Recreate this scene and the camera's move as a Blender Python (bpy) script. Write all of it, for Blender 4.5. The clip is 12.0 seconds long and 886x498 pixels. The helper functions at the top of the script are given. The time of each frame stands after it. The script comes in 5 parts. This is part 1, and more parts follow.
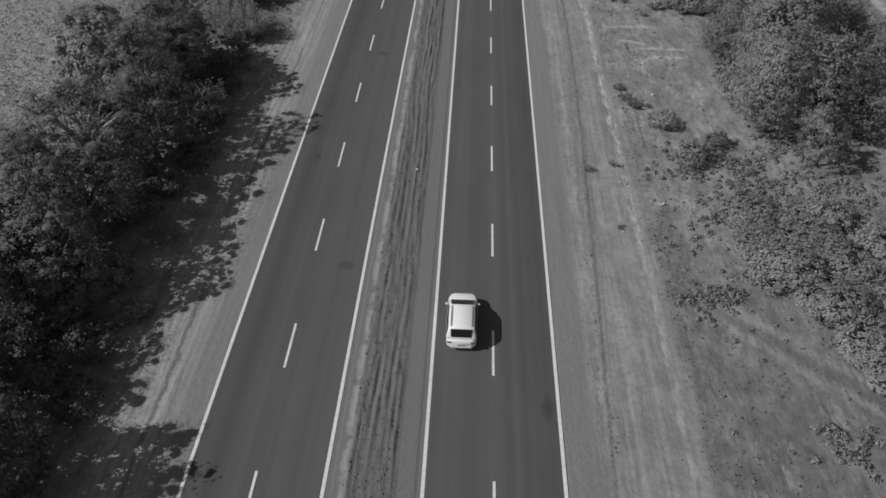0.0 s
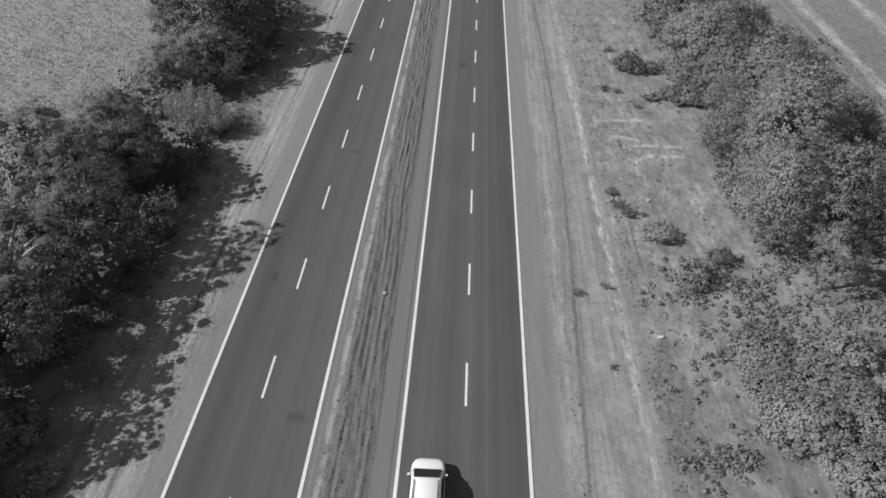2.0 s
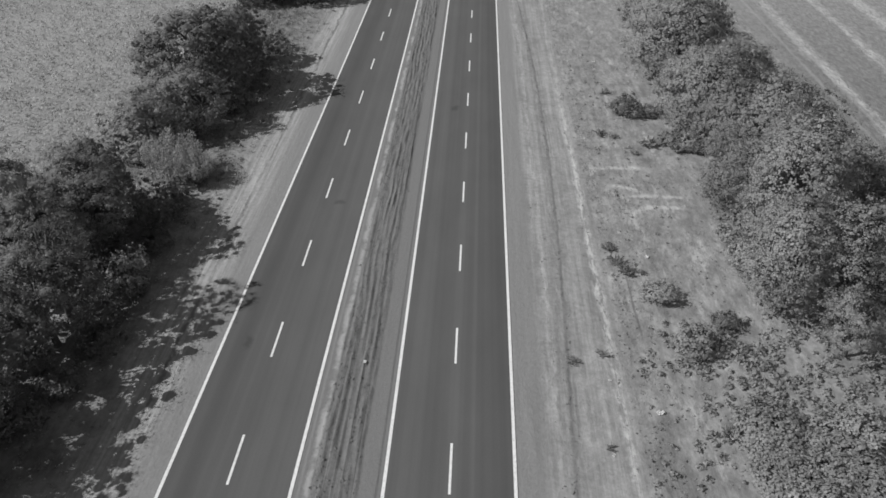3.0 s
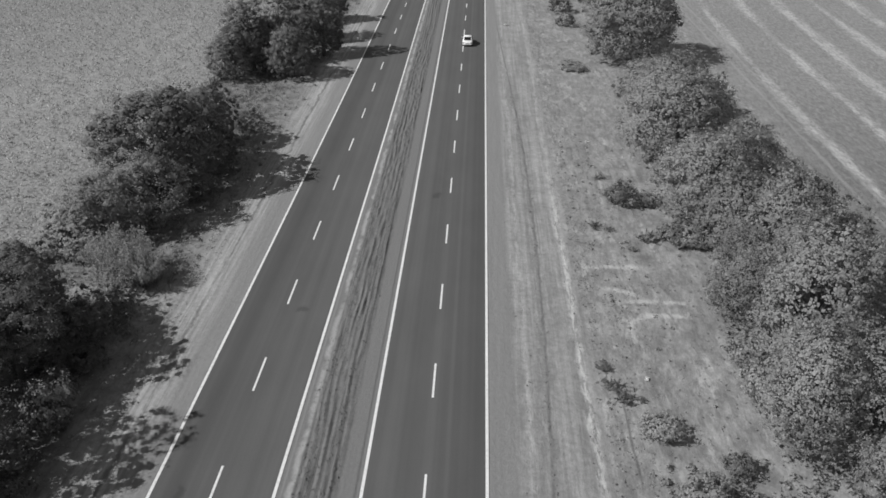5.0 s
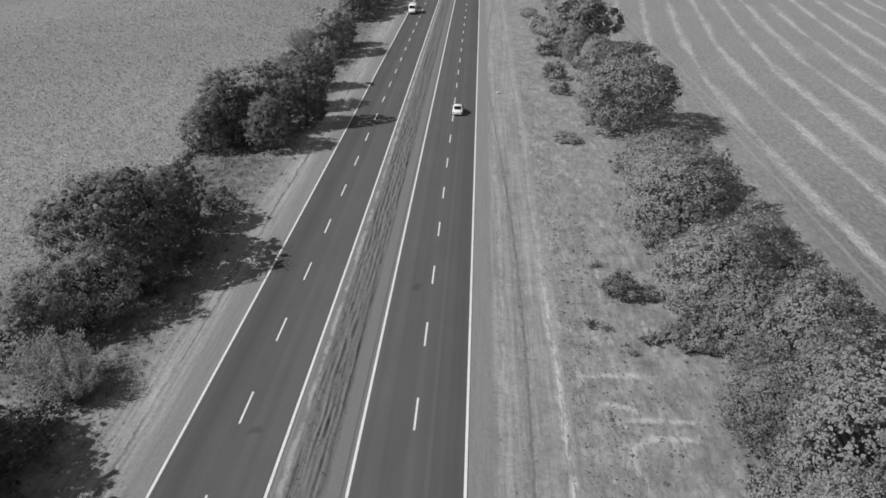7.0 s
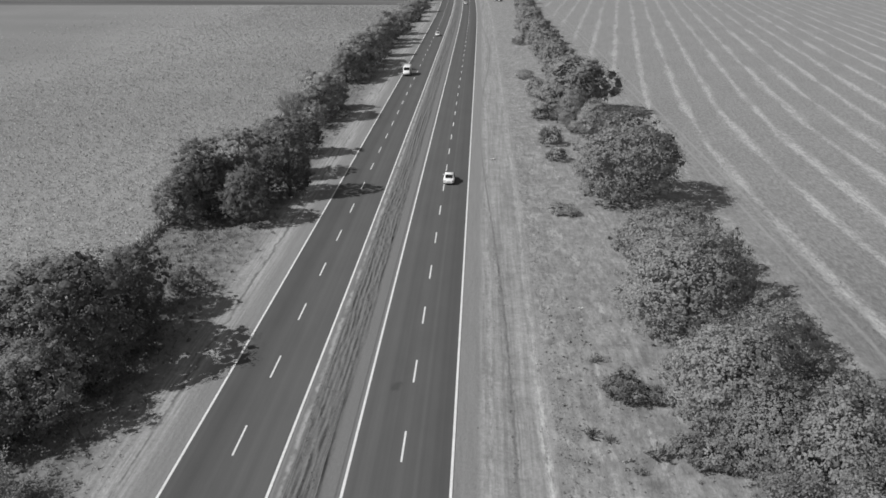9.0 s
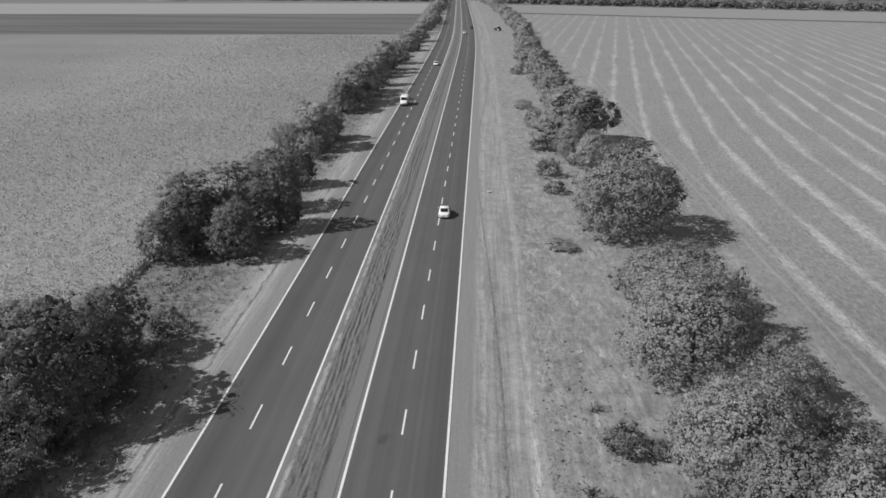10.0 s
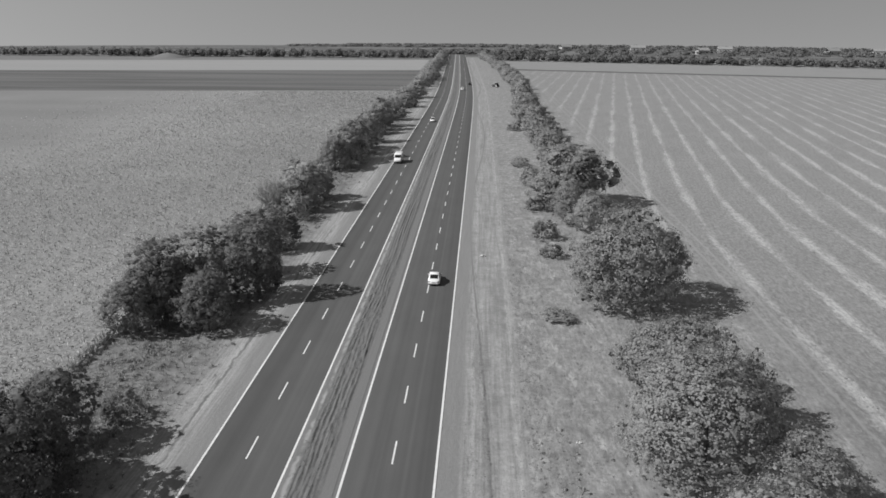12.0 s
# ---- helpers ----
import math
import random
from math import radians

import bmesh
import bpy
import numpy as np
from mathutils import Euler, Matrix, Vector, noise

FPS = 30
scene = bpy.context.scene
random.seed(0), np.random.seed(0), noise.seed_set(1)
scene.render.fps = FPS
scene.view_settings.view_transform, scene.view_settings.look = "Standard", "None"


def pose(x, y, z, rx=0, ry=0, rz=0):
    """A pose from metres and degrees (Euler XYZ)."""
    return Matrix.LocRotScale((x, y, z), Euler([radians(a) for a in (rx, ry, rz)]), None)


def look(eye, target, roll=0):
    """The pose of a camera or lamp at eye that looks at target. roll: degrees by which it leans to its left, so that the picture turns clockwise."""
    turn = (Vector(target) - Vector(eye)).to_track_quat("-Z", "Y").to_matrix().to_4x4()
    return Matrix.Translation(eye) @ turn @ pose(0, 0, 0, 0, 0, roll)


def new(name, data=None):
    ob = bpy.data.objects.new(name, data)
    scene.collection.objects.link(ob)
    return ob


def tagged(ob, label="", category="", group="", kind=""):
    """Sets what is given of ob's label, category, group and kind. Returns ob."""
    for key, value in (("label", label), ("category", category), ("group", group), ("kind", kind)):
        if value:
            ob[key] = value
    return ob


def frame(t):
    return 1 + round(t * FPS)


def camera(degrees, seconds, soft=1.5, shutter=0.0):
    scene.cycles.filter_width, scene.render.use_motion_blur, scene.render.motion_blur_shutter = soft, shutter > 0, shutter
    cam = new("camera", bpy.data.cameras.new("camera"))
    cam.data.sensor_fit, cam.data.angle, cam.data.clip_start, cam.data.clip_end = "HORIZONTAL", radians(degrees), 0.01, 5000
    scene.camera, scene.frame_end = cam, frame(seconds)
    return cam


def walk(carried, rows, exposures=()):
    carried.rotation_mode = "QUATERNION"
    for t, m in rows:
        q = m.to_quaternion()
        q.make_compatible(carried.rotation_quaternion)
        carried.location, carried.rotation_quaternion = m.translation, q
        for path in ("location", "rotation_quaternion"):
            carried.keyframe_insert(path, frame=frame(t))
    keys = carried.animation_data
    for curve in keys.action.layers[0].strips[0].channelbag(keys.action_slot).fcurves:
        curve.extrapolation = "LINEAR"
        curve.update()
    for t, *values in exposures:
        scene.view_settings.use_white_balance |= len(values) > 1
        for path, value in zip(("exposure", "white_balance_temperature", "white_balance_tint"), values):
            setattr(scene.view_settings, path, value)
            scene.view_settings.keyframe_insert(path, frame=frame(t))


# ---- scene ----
cam = camera(61.0, 12.0, soft=1.65)
METRES, EYE, TILT, LEAN, TURN = 49.37, 34.95, 0.0, 0.0, 2.9
ROWS = [
    (0.0, 0.0, 0.0, 0.0, -0.02, -40.65, 0.02),
    (0.5, 0.0109, 0.0447, 0.0, -0.01, -39.63, 0.01),
    (1.0, 0.0217, 0.0891, 0.0007, -0.0, -38.63, -0.01),
    (1.5, 0.0322, 0.1335, 0.0017, 0.01, -37.63, -0.02),
    (2.0, 0.0421, 0.1777, 0.0029, 0.0, -36.64, -0.04),
    (2.5, 0.0525, 0.222, 0.0034, 0.01, -35.65, -0.07),
    (3.0, 0.063, 0.2663, 0.0036, 0.04, -34.64, -0.08),
    (5.0, 0.1042, 0.4392, 0.0037, 0.09, -30.64, -0.13),
    (5.5, 0.1138, 0.4817, 0.0035, 0.11, -29.64, -0.14),
    (6.0, 0.1227, 0.5233, 0.0029, 0.1, -28.62, -0.18),
    (6.5, 0.1319, 0.5648, 0.0028, 0.12, -27.62, -0.2),
    (7.0, 0.1403, 0.6059, 0.0032, 0.13, -26.62, -0.22),
    (9.0, 0.1704, 0.7624, 0.0056, 0.17, -22.61, -0.27),
    (9.5, 0.1784, 0.7993, 0.0055, 0.19, -21.6, -0.29),
    (10.0, 0.1862, 0.8359, 0.0054, 0.21, -20.59, -0.3),
    (10.5, 0.1938, 0.872, 0.005, 0.22, -19.59, -0.32),
    (11.0, 0.201, 0.9072, 0.0046, 0.22, -18.59, -0.32),
    (11.5, 0.2086, 0.9419, 0.0045, 0.24, -17.6, -0.34),
    (12.0, 0.2161, 0.9761, 0.0038, 0.26, -16.62, -0.34),
]
walk(cam, [(t, pose(0, 0, EYE, TILT, LEAN, TURN) @ pose(METRES * x, METRES * y, METRES * z, 90 + pitch, roll, yaw)) for t, x, y, z, yaw, pitch, roll in ROWS],
     exposures=((0.0, -0.38), (0.4, 0.05), (0.8, 0.1), (6.5, 0.1), (12.0, 0.17)))

# ---- world and sun ----
SUN_EL, SUN_TO = 41.0, (1.0, 0.28)          # height of the sun, and the way the shadows fall
world = bpy.data.worlds.new("sky")
scene.world = world
world.use_nodes = True
wn = world.node_tree.nodes
wl = world.node_tree.links
wn.clear()
w_out = wn.new("ShaderNodeOutputWorld")
w_bg = wn.new("ShaderNodeBackground")
w_bw = wn.new("ShaderNodeRGBToBW")
w_sky = wn.new("ShaderNodeTexSky")
w_sky.sky_type = "NISHITA"
w_sky.sun_disc = False
w_sky.sun_elevation = radians(SUN_EL)
w_sky.sun_rotation = math.atan2(-SUN_TO[0], -SUN_TO[1])
w_sky.dust_density = 1.0
w_bg.inputs["Strength"].default_value = 0.127
w_way = wn.new("ShaderNodeTexCoord")
w_dip = wn.new("ShaderNodeVectorMath")      # the land falls away, so the skyline lies a little below eye level
w_dip.operation = "ADD"
w_dip.inputs[1].default_value = (0.0, 0.0, 0.4)
wl.new(w_way.outputs["Generated"], w_dip.inputs[0])
wl.new(w_dip.outputs[0], w_sky.inputs["Vector"])
wl.new(w_sky.outputs[0], w_bw.inputs[0])
wl.new(w_bw.outputs[0], w_bg.inputs["Color"])
wl.new(w_bg.outputs[0], w_out.inputs["Surface"])

sun_data = bpy.data.lights.new("sun", "SUN")
sun_data.energy = 4.35
sun_data.angle = radians(0.53)
sun_lamp = new("sun", sun_data)
n_to = math.hypot(*SUN_TO)
sun_from = Vector((-SUN_TO[0] / n_to, -SUN_TO[1] / n_to, math.tan(radians(SUN_EL))))
sun_lamp.matrix_world = look(sun_from * 100, (0, 0, 0))


# ---- materials (black-and-white film: every colour is a grey) ----
class Nodes:
    """Short hand for building one node material."""

    def __init__(self, name, rough=0.9, spec=0.2):
        self.mat = bpy.data.materials.new(name)
        self.mat.use_nodes = True
        self.tree = self.mat.node_tree
        self.bsdf = self.tree.nodes["Principled BSDF"]
        self.bsdf.inputs["Roughness"].default_value = rough
        self.bsdf.inputs["Specular IOR Level"].default_value = spec

    def put(self, socket, value):
        if isinstance(value, bpy.types.NodeSocket):
            self.tree.links.new(value, socket)
        elif value is not None:
            socket.default_value = value

    def math(self, op, a, b=None, c=None):
        n = self.tree.nodes.new("ShaderNodeMath")
        n.operation = op
        for i, v in enumerate((a, b, c)):
            self.put(n.inputs[i], v)
        return n.outputs[0]

    def step(self, v, lo, hi, a=0.0, b=1.0):
        n = self.tree.nodes.new("ShaderNodeMapRange")
        n.interpolation_type = "SMOOTHSTEP"
        for i, x in enumerate((v, lo, hi, a, b)):
            self.put(n.inputs[i], x)
        return n.outputs[0]

    def mix(self, f, a, b):
        n = self.tree.nodes.new("ShaderNodeMix")
        n.data_type = "FLOAT"
        self.put(n.inputs[0], f)
        self.put(n.inputs[2], a)
        self.put(n.inputs[3], b)
        return n.outputs[0]

    def place(self):
        return self.tree.nodes.new("ShaderNodeNewGeometry").outputs["Position"]

    def split(self, v):
        n = self.tree.nodes.new("ShaderNodeSeparateXYZ")
        self.put(n.inputs[0], v)
        return n.outputs

    def join(self, x, y, z):
        n = self.tree.nodes.new("ShaderNodeCombineXYZ")
        for i, v in enumerate((x, y, z)):
            self.put(n.inputs[i], v)
        return n.outputs[0]

    def attribute(self, name):
        n = self.tree.nodes.new("ShaderNodeAttribute")
        n.attribute_name = name
        return n.outputs["Fac"]

    def noise(self, v, scale, detail=4.0, rough=0.6, stretch=None):
        if stretch:
            m = self.tree.nodes.new("ShaderNodeMapping")
            m.inputs["Scale"].default_value = stretch
            self.put(m.inputs[0], v)
            v = m.outputs[0]
        n = self.tree.nodes.new("ShaderNodeTexNoise")
        self.put(n.inputs["Vector"], v)
        n.inputs["Scale"].default_value = scale
        n.inputs["Detail"].default_value = detail
        n.inputs["Roughness"].default_value = rough
        return n.outputs["Fac"]

    def grey(self, v):
        if isinstance(v, (int, float)):
            self.bsdf.inputs["Base Color"].default_value = (v, v, v, 1)
        else:
            self.tree.links.new(v, self.bsdf.inputs["Base Color"])

    def bump(self, v, strength=0.5, distance=0.05):
        n = self.tree.nodes.new("ShaderNodeBump")
        n.inputs["Strength"].default_value = strength
        n.inputs["Distance"].default_value = distance
        self.put(n.inputs["Height"], v)
        self.tree.links.new(n.outputs[0], self.bsdf.inputs["Normal"])


def band(k, v, a, b, soft=0.3):
    """1 where a < v < b, with soft edges."""
    return k.math("MULTIPLY", k.step(v, a - soft, a + soft), k.step(v, b - soft, b + soft, 1.0, 0.0))


def asphalt_material():
    k = Nodes("asphalt", 0.85, 0.25)
    p = k.place()
    u = k.attribute("u")
    y = k.split(p)[1]
    road = k.join(u, y, 0.0)
    lanes = k.noise(road, 1.0, 3, 0.55, (0.95, 0.004, 1))
    fine = k.noise(p, 9.0, 5, 0.7)
    blotch = k.noise(road, 0.35, 4, 0.6, (1, 0.35, 1))
    v = k.mix(k.step(lanes, 0.25, 0.75), 0.075, 0.101)
    outer = k.math("MAXIMUM", k.step(u, 2.0, 4.2), k.step(u, -13.6, -11.4, 1.0, 0.0))
    v = k.math("MULTIPLY", v, k.mix(outer, 1.05, 0.9))
    v = k.math("MULTIPLY", v, k.mix(fine, 0.86, 1.14))
    v = k.math("MULTIPLY", v, k.mix(blotch, 0.85, 1.15))
    streak = band(k, u, 2.75, 3.0, 0.15)
    v = k.math("MULTIPLY", v, k.mix(streak, 1.0, 1.14))
    # old oil and tar stains
    warp = k.math("MULTIPLY", k.math("SUBTRACT", k.noise(p, 1.3, 4), 0.5), 1.2)
    spots = None
    for su, sy, ru, ry in ((-8.5, 38.6, 0.7, 0.5), (4.7, 27.0, 0.35, 0.9), (-9.6, 71.0, 0.5, 0.5), (0.2, 92.0, 0.5, 0.7), (-12.9, 52.0, 0.4, 0.8)):
        a = k.math("DIVIDE", k.math("ADD", k.math("SUBTRACT", u, su), warp), ru)
        b = k.math("DIVIDE", k.math("ADD", k.math("SUBTRACT", y, sy), warp), ry)
        one = k.step(k.math("SQRT", k.math("ADD", k.math("MULTIPLY", a, a), k.math("MULTIPLY", b, b))), 0.4, 1.3, 1.0, 0.0)
        spots = one if spots is None else k.math("MAXIMUM", spots, one)
    v = k.math("MULTIPLY", v, k.mix(spots, 1.0, 0.72))
    k.grey(v)
    k.bump(fine, 0.25, 0.01)
    return k.mat


def paint_material():
    k = Nodes("road_paint", 0.7, 0.3)
    p = k.place()
    wear = k.noise(p, 5.0, 5, 0.7)
    big = k.noise(p, 0.4, 3, 0.5)
    v = k.mix(k.step(wear, 0.25, 0.55), 0.45, 0.68)
    v = k.math("MULTIPLY", v, k.mix(big, 0.85, 1.1))
    k.grey(v)
    return k.mat


def ground_material():
    k = Nodes("ground_soil_and_dry_grass", 0.95, 0.1)
    p = k.place()
    u = k.attribute("u")
    xyz = k.split(p)
    x, y = xyz[0], xyz[1]
    road = k.join(u, y, 0.0)
    fine = k.noise(p, 2.6, 6, 0.72)
    mid = k.noise(p, 0.45, 5, 0.65)
    big = k.noise(p, 0.07, 4, 0.55)
    streak = k.noise(road, 1.0, 5, 0.65, (1.3, 0.045, 1))
    streak2 = k.noise(road, 1.0, 4, 0.6, (3.2, 0.10, 1))
    wob = k.math("MULTIPLY", k.math("SUBTRACT", mid, 0.5), 1.6)
    uw = k.math("ADD", u, wob)
    # dry grass and earth of the verges
    worn = k.noise(road, 1.0, 5, 0.7, (0.9, 0.3, 1))
    grass = k.mix(k.step(k.math("ADD", k.math("MULTIPLY", mid, 0.5), k.math("MULTIPLY", worn, 0.5)), 0.36, 0.64), 0.168, 0.26)
    grass = k.math("MULTIPLY", grass, k.mix(big, 0.8, 1.2))
    patch = k.noise(road, 1.0, 6, 0.72, (0.55, 0.16, 1))
    tuft_g = k.noise(road, 1.0, 5, 0.75, (2.0, 0.55, 1))
    grass = k.math("MULTIPLY", grass, k.step(tuft_g, 0.32, 0.68, 0.78, 1.22))
    grass = k.mix(k.math("MULTIPLY", k.step(patch, 0.55, 0.64), k.step(tuft_g, 0.4, 0.56)), grass, 0.34)
    grass = k.mix(k.math("MULTIPLY", k.step(patch, 0.36, 0.44, 1.0, 0.0), 0.6), grass, 0.14)
    green = k.step(k.math("ADD", y, k.math("MULTIPLY", k.math("SUBTRACT", big, 0.5), 40.0)), 32.0, 54.0, 0.76, 1.0)
    grass = k.math("MULTIPLY", grass, green)
    # east of the road: wheel-smoothed earth, a dark rut that wanders, pale broken streaks
    way = k.math("ADD", k.math("MULTIPLY", k.math("COSINE", k.math("MULTIPLY", k.math("SUBTRACT", y, 86.0), 0.03)), 1.5), 8.45)
    ur = k.math("ADD", k.math("SUBTRACT", u, way), k.math("MULTIPLY", wob, 0.3))
    uz = k.math("ADD", u, k.math("MULTIPLY", wob, 0.6))
    lines = k.math("ADD", k.math("MULTIPLY", streak, 0.5), k.math("MULTIPLY", streak2, 0.5))
    soil = k.math("MULTIPLY", k.mix(k.step(lines, 0.38, 0.62), 0.195, 0.285), k.step(mid, 0.3, 0.7, 0.88, 1.12))
    v = k.mix(k.step(uw, 12.4, 13.8), soil, grass)
    bits = k.step(k.noise(road, 1.0, 5, 0.75, (2.4, 0.5, 1)), 0.42, 0.58)
    v = k.mix(k.math("MULTIPLY", band(k, uz, 8.0, 8.35, 0.18), k.math("MULTIPLY", bits, 0.8)), v, 0.34)
    v = k.mix(k.math("MULTIPLY", band(k, uz, 12.0, 12.5, 0.3), k.math("MULTIPLY", bits, k.math("MULTIPLY", k.step(y, 80.0, 110.0, 0.9, 0.3), k.step(y, 25.0, 60.0, 0.45, 1.0)))), v, 0.5)
    v = k.mix(k.math("MULTIPLY", band(k, ur, -0.75, -0.25, 0.2), k.math("MULTIPLY", bits, 0.5)), v, 0.15)
    v = k.mix(k.math("MULTIPLY", band(k, ur, -0.1, 0.1, 0.16), k.step(k.math("ADD", k.math("MULTIPLY", streak2, 0.5), k.math("MULTIPLY", mid, 0.5)), 0.38, 0.58, 0.3, 0.95)), v, 0.095)
    v = k.mix(k.math("MULTIPLY", band(k, ur, 0.28, 0.4, 0.08), k.step(streak2, 0.4, 0.6, 0.0, 0.6)), v, 0.12)
    crack = k.math("MULTIPLY", band(k, k.math("ADD", u, k.math("MULTIPLY", wob, 0.12)), 14.56, 14.72, 0.08), band(k, y, 54.0, 61.5, 0.8))
    v = k.mix(k.math("MULTIPLY", crack, 0.7), v, 0.08)
    # the old turning tracks in the grass: shallow arcs, and one that curls off south
    arcs = None
    for cx, cy, r, x0, x1, y0, y1 in ((19.2, 45.0, 28.9, 16.2, 21.4, 72.0, 76.0), (19.2, 45.0, 27.0, 17.4, 21.2, 70.0, 74.0), (18.9, 69.2, 2.8, 15.6, 18.6, 68.6, 72.4), (17.5, 60.0, 19.3, 13.8, 18.6, 77.0, 81.0), (13.0, 64.0, 11.8, 14.8, 17.6, 73.0, 77.0)):
        a = k.math("SUBTRACT", x, cx)
        b = k.math("SUBTRACT", y, cy)
        ring = k.math("ADD", k.math("SQRT", k.math("ADD", k.math("MULTIPLY", a, a), k.math("MULTIPLY", b, b))), k.math("MULTIPLY", wob, 0.3))
        one = k.math("MULTIPLY", band(k, ring, r - 0.28, r + 0.28, 0.22), k.math("MULTIPLY", band(k, x, x0, x1, 0.7), band(k, y, y0, y1, 0.7)))
        arcs = one if arcs is None else k.math("MAXIMUM", arcs, one)
    arcs = k.math("MULTIPLY", arcs, k.step(tuft_g, 0.38, 0.56, 0.2, 1.0))
    v = k.mix(k.math("MULTIPLY", arcs, k.step(k.math("ADD", mid, k.math("MULTIPLY", k.math("SUBTRACT", fine, 0.5), 0.6)), 0.3, 0.46, 0.35, 0.95)), v, 0.4)
    # old wheel tracks that swing off to the south-east
    slant = k.math("ADD", k.math("ADD", k.math("MULTIPLY", k.math("SUBTRACT", x, 16.5), 0.66), k.math("MULTIPLY", k.math("SUBTRACT", y, 34.0), 0.75)), k.math("MULTIPLY", wob, 0.5))
    ruts = k.math("MAXIMUM", band(k, slant, -0.35, 0.3, 0.3), band(k, slant, 1.5, 2.1, 0.3))
    ruts = k.math("MULTIPLY", ruts, k.math("MULTIPLY", band(k, x, 16.0, 34.0, 1.5), k.step(tuft_g, 0.36, 0.6, 0.3, 1.0)))
    v = k.mix(k.math("MULTIPLY", ruts, 0.7), v, 0.27)
    v = k.mix(k.math("MULTIPLY", k.math("MULTIPLY", band(k, slant, 0.55, 1.2, 0.35), band(k, x, 16.0, 34.0, 1.5)), 0.45), v, 0.11)
    # west of the road: shoulder, wash line, pale dry grass, darker ground below the trees, whose shade is partly put
    # into its colour
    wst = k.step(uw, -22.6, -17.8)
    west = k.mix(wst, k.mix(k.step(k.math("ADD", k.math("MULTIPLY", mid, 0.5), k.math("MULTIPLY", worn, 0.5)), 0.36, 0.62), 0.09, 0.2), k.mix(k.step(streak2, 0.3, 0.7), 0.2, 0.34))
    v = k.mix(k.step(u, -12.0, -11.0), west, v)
    dry = None
    for su, sy, ru, ry in ((-27.6, 72.4, 3.4, 2.0), (-28.0, 54.6, 1.8, 1.2), (-21.8, 71.0, 1.6, 4.0)):
        a = k.math("DIVIDE", k.math("SUBTRACT", uw, su), ru)
        b = k.math("DIVIDE", k.math("SUBTRACT", k.math("ADD", y, wob), sy), ry)
        one = k.step(k.math("ADD", k.math("MULTIPLY", a, a), k.math("MULTIPLY", b, b)), 0.4, 1.3, 1.0, 0.0)
        dry = one if dry is None else k.math("MAXIMUM", dry, one)
    v = k.mix(k.math("MULTIPLY", dry, 0.5), v, k.mix(k.step(fine, 0.35, 0.65), 0.22, 0.36))
    line = k.math("MULTIPLY", band(k, uw, -17.95, -17.65, 0.12), k.step(streak, 0.4, 0.55))
    v = k.mix(k.math("MULTIPLY", line, 0.7), v, 0.08)
    v = k.math("MULTIPLY", v, k.step(fine, 0.3, 0.7, 0.86, 1.14))
    shoulder = k.math("MAXIMUM", band(k, u, 4.0, 7.3, 0.35), band(k, k.math("ADD", u, k.math("MULTIPLY", wob, 0.4)), -16.6, -13.0, 0.9))
    gravel = k.math("MULTIPLY", k.mix(streak2, 0.165, 0.215), k.mix(fine, 0.85, 1.15))
    v = k.mix(k.math("MULTIPLY", shoulder, 0.92), v, gravel)
    # the stubble field east of the trees, with its pale straw swaths
    q = k.math("SUBTRACT", y, 180.0)
    lean = k.math("MULTIPLY", k.math("ADD", k.math("SQRT", k.math("ADD", k.math("MULTIPLY", q, q), 1600.0)), q), 0.0825)
    s = k.math("SUBTRACT", k.math("SUBTRACT", x, lean), 45.4)
    drift = k.noise(k.join(s, y, 0.0), 1.0, 3, 0.6, (0.16, 0.011, 1))
    sw = k.math("ADD", s, k.math("ADD", k.math("MULTIPLY", k.math("SUBTRACT", fine, 0.5), 2.6), k.math("MULTIPLY", k.math("SUBTRACT", drift, 0.5), 2.4)))
    cell = k.math("PINGPONG", sw, 3.85)
    along = k.noise(k.join(s, y, 0.0), 1.0, 4, 0.6, (0.13, 0.03, 1))
    wide = k.mix(k.step(along, 0.32, 0.68), 0.3, 1.5)
    swath = k.step(k.math("DIVIDE", cell, wide), 0.1, 1.5, 1.0, 0.0)
    rows = k.noise(k.join(s, y, 0.0), 1.0, 4, 0.65, (1.2, 0.05, 1))
    stub = k.math("MULTIPLY", k.mix(rows, 0.17, 0.24), k.mix(big, 0.88, 1.12))
    tuft = k.noise(k.join(s, y, 0.0), 1.0, 5, 0.75, (2.2, 0.7, 1))
    stub = k.math("MULTIPLY", stub, k.step(fine, 0.3, 0.7, 0.85, 1.15))
    stub = k.math("MULTIPLY", stub, k.step(tuft, 0.33, 0.67, 0.76, 1.24))
    headland = k.math("MULTIPLY", k.step(u, 52.0, 62.0, 1.0, 0.0), k.step(y, 95.0, 140.0, 1.0, 0.0))
    stub = k.math("MULTIPLY", stub, k.mix(headland, 1.0, 0.78))
    broken = k.noise(k.join(s, y, 0.0), 1.0, 4, 0.65, (0.4, 0.09, 1))
    straw = k.mix(k.math("MULTIPLY", k.math("MULTIPLY", swath, k.step(broken, 0.36, 0.56, 0.35, 1.0)), k.math("MULTIPLY", k.step(along, 0.3, 0.52, 0.15, 1.0), k.step(y, 150.0, 620.0, 1.0, 0.45))), stub, k.step(tuft, 0.33, 0.67, 0.25, 0.46))
    lanes = k.math("MAXIMUM", band(k, k.math("ADD", u, k.math("MULTIPLY", wob, 0.3)), 44.1, 44.5, 0.2), band(k, k.math("ADD", u, k.math("MULTIPLY", wob, 0.3)), 46.0, 46.4, 0.2))
    straw = k.mix(k.math("MULTIPLY", lanes, 0.5), straw, 0.3)
    v = k.mix(k.step(k.math("ADD", u, k.math("MULTIPLY", wob, 1.5)), 40.5, 44.0), v, straw)
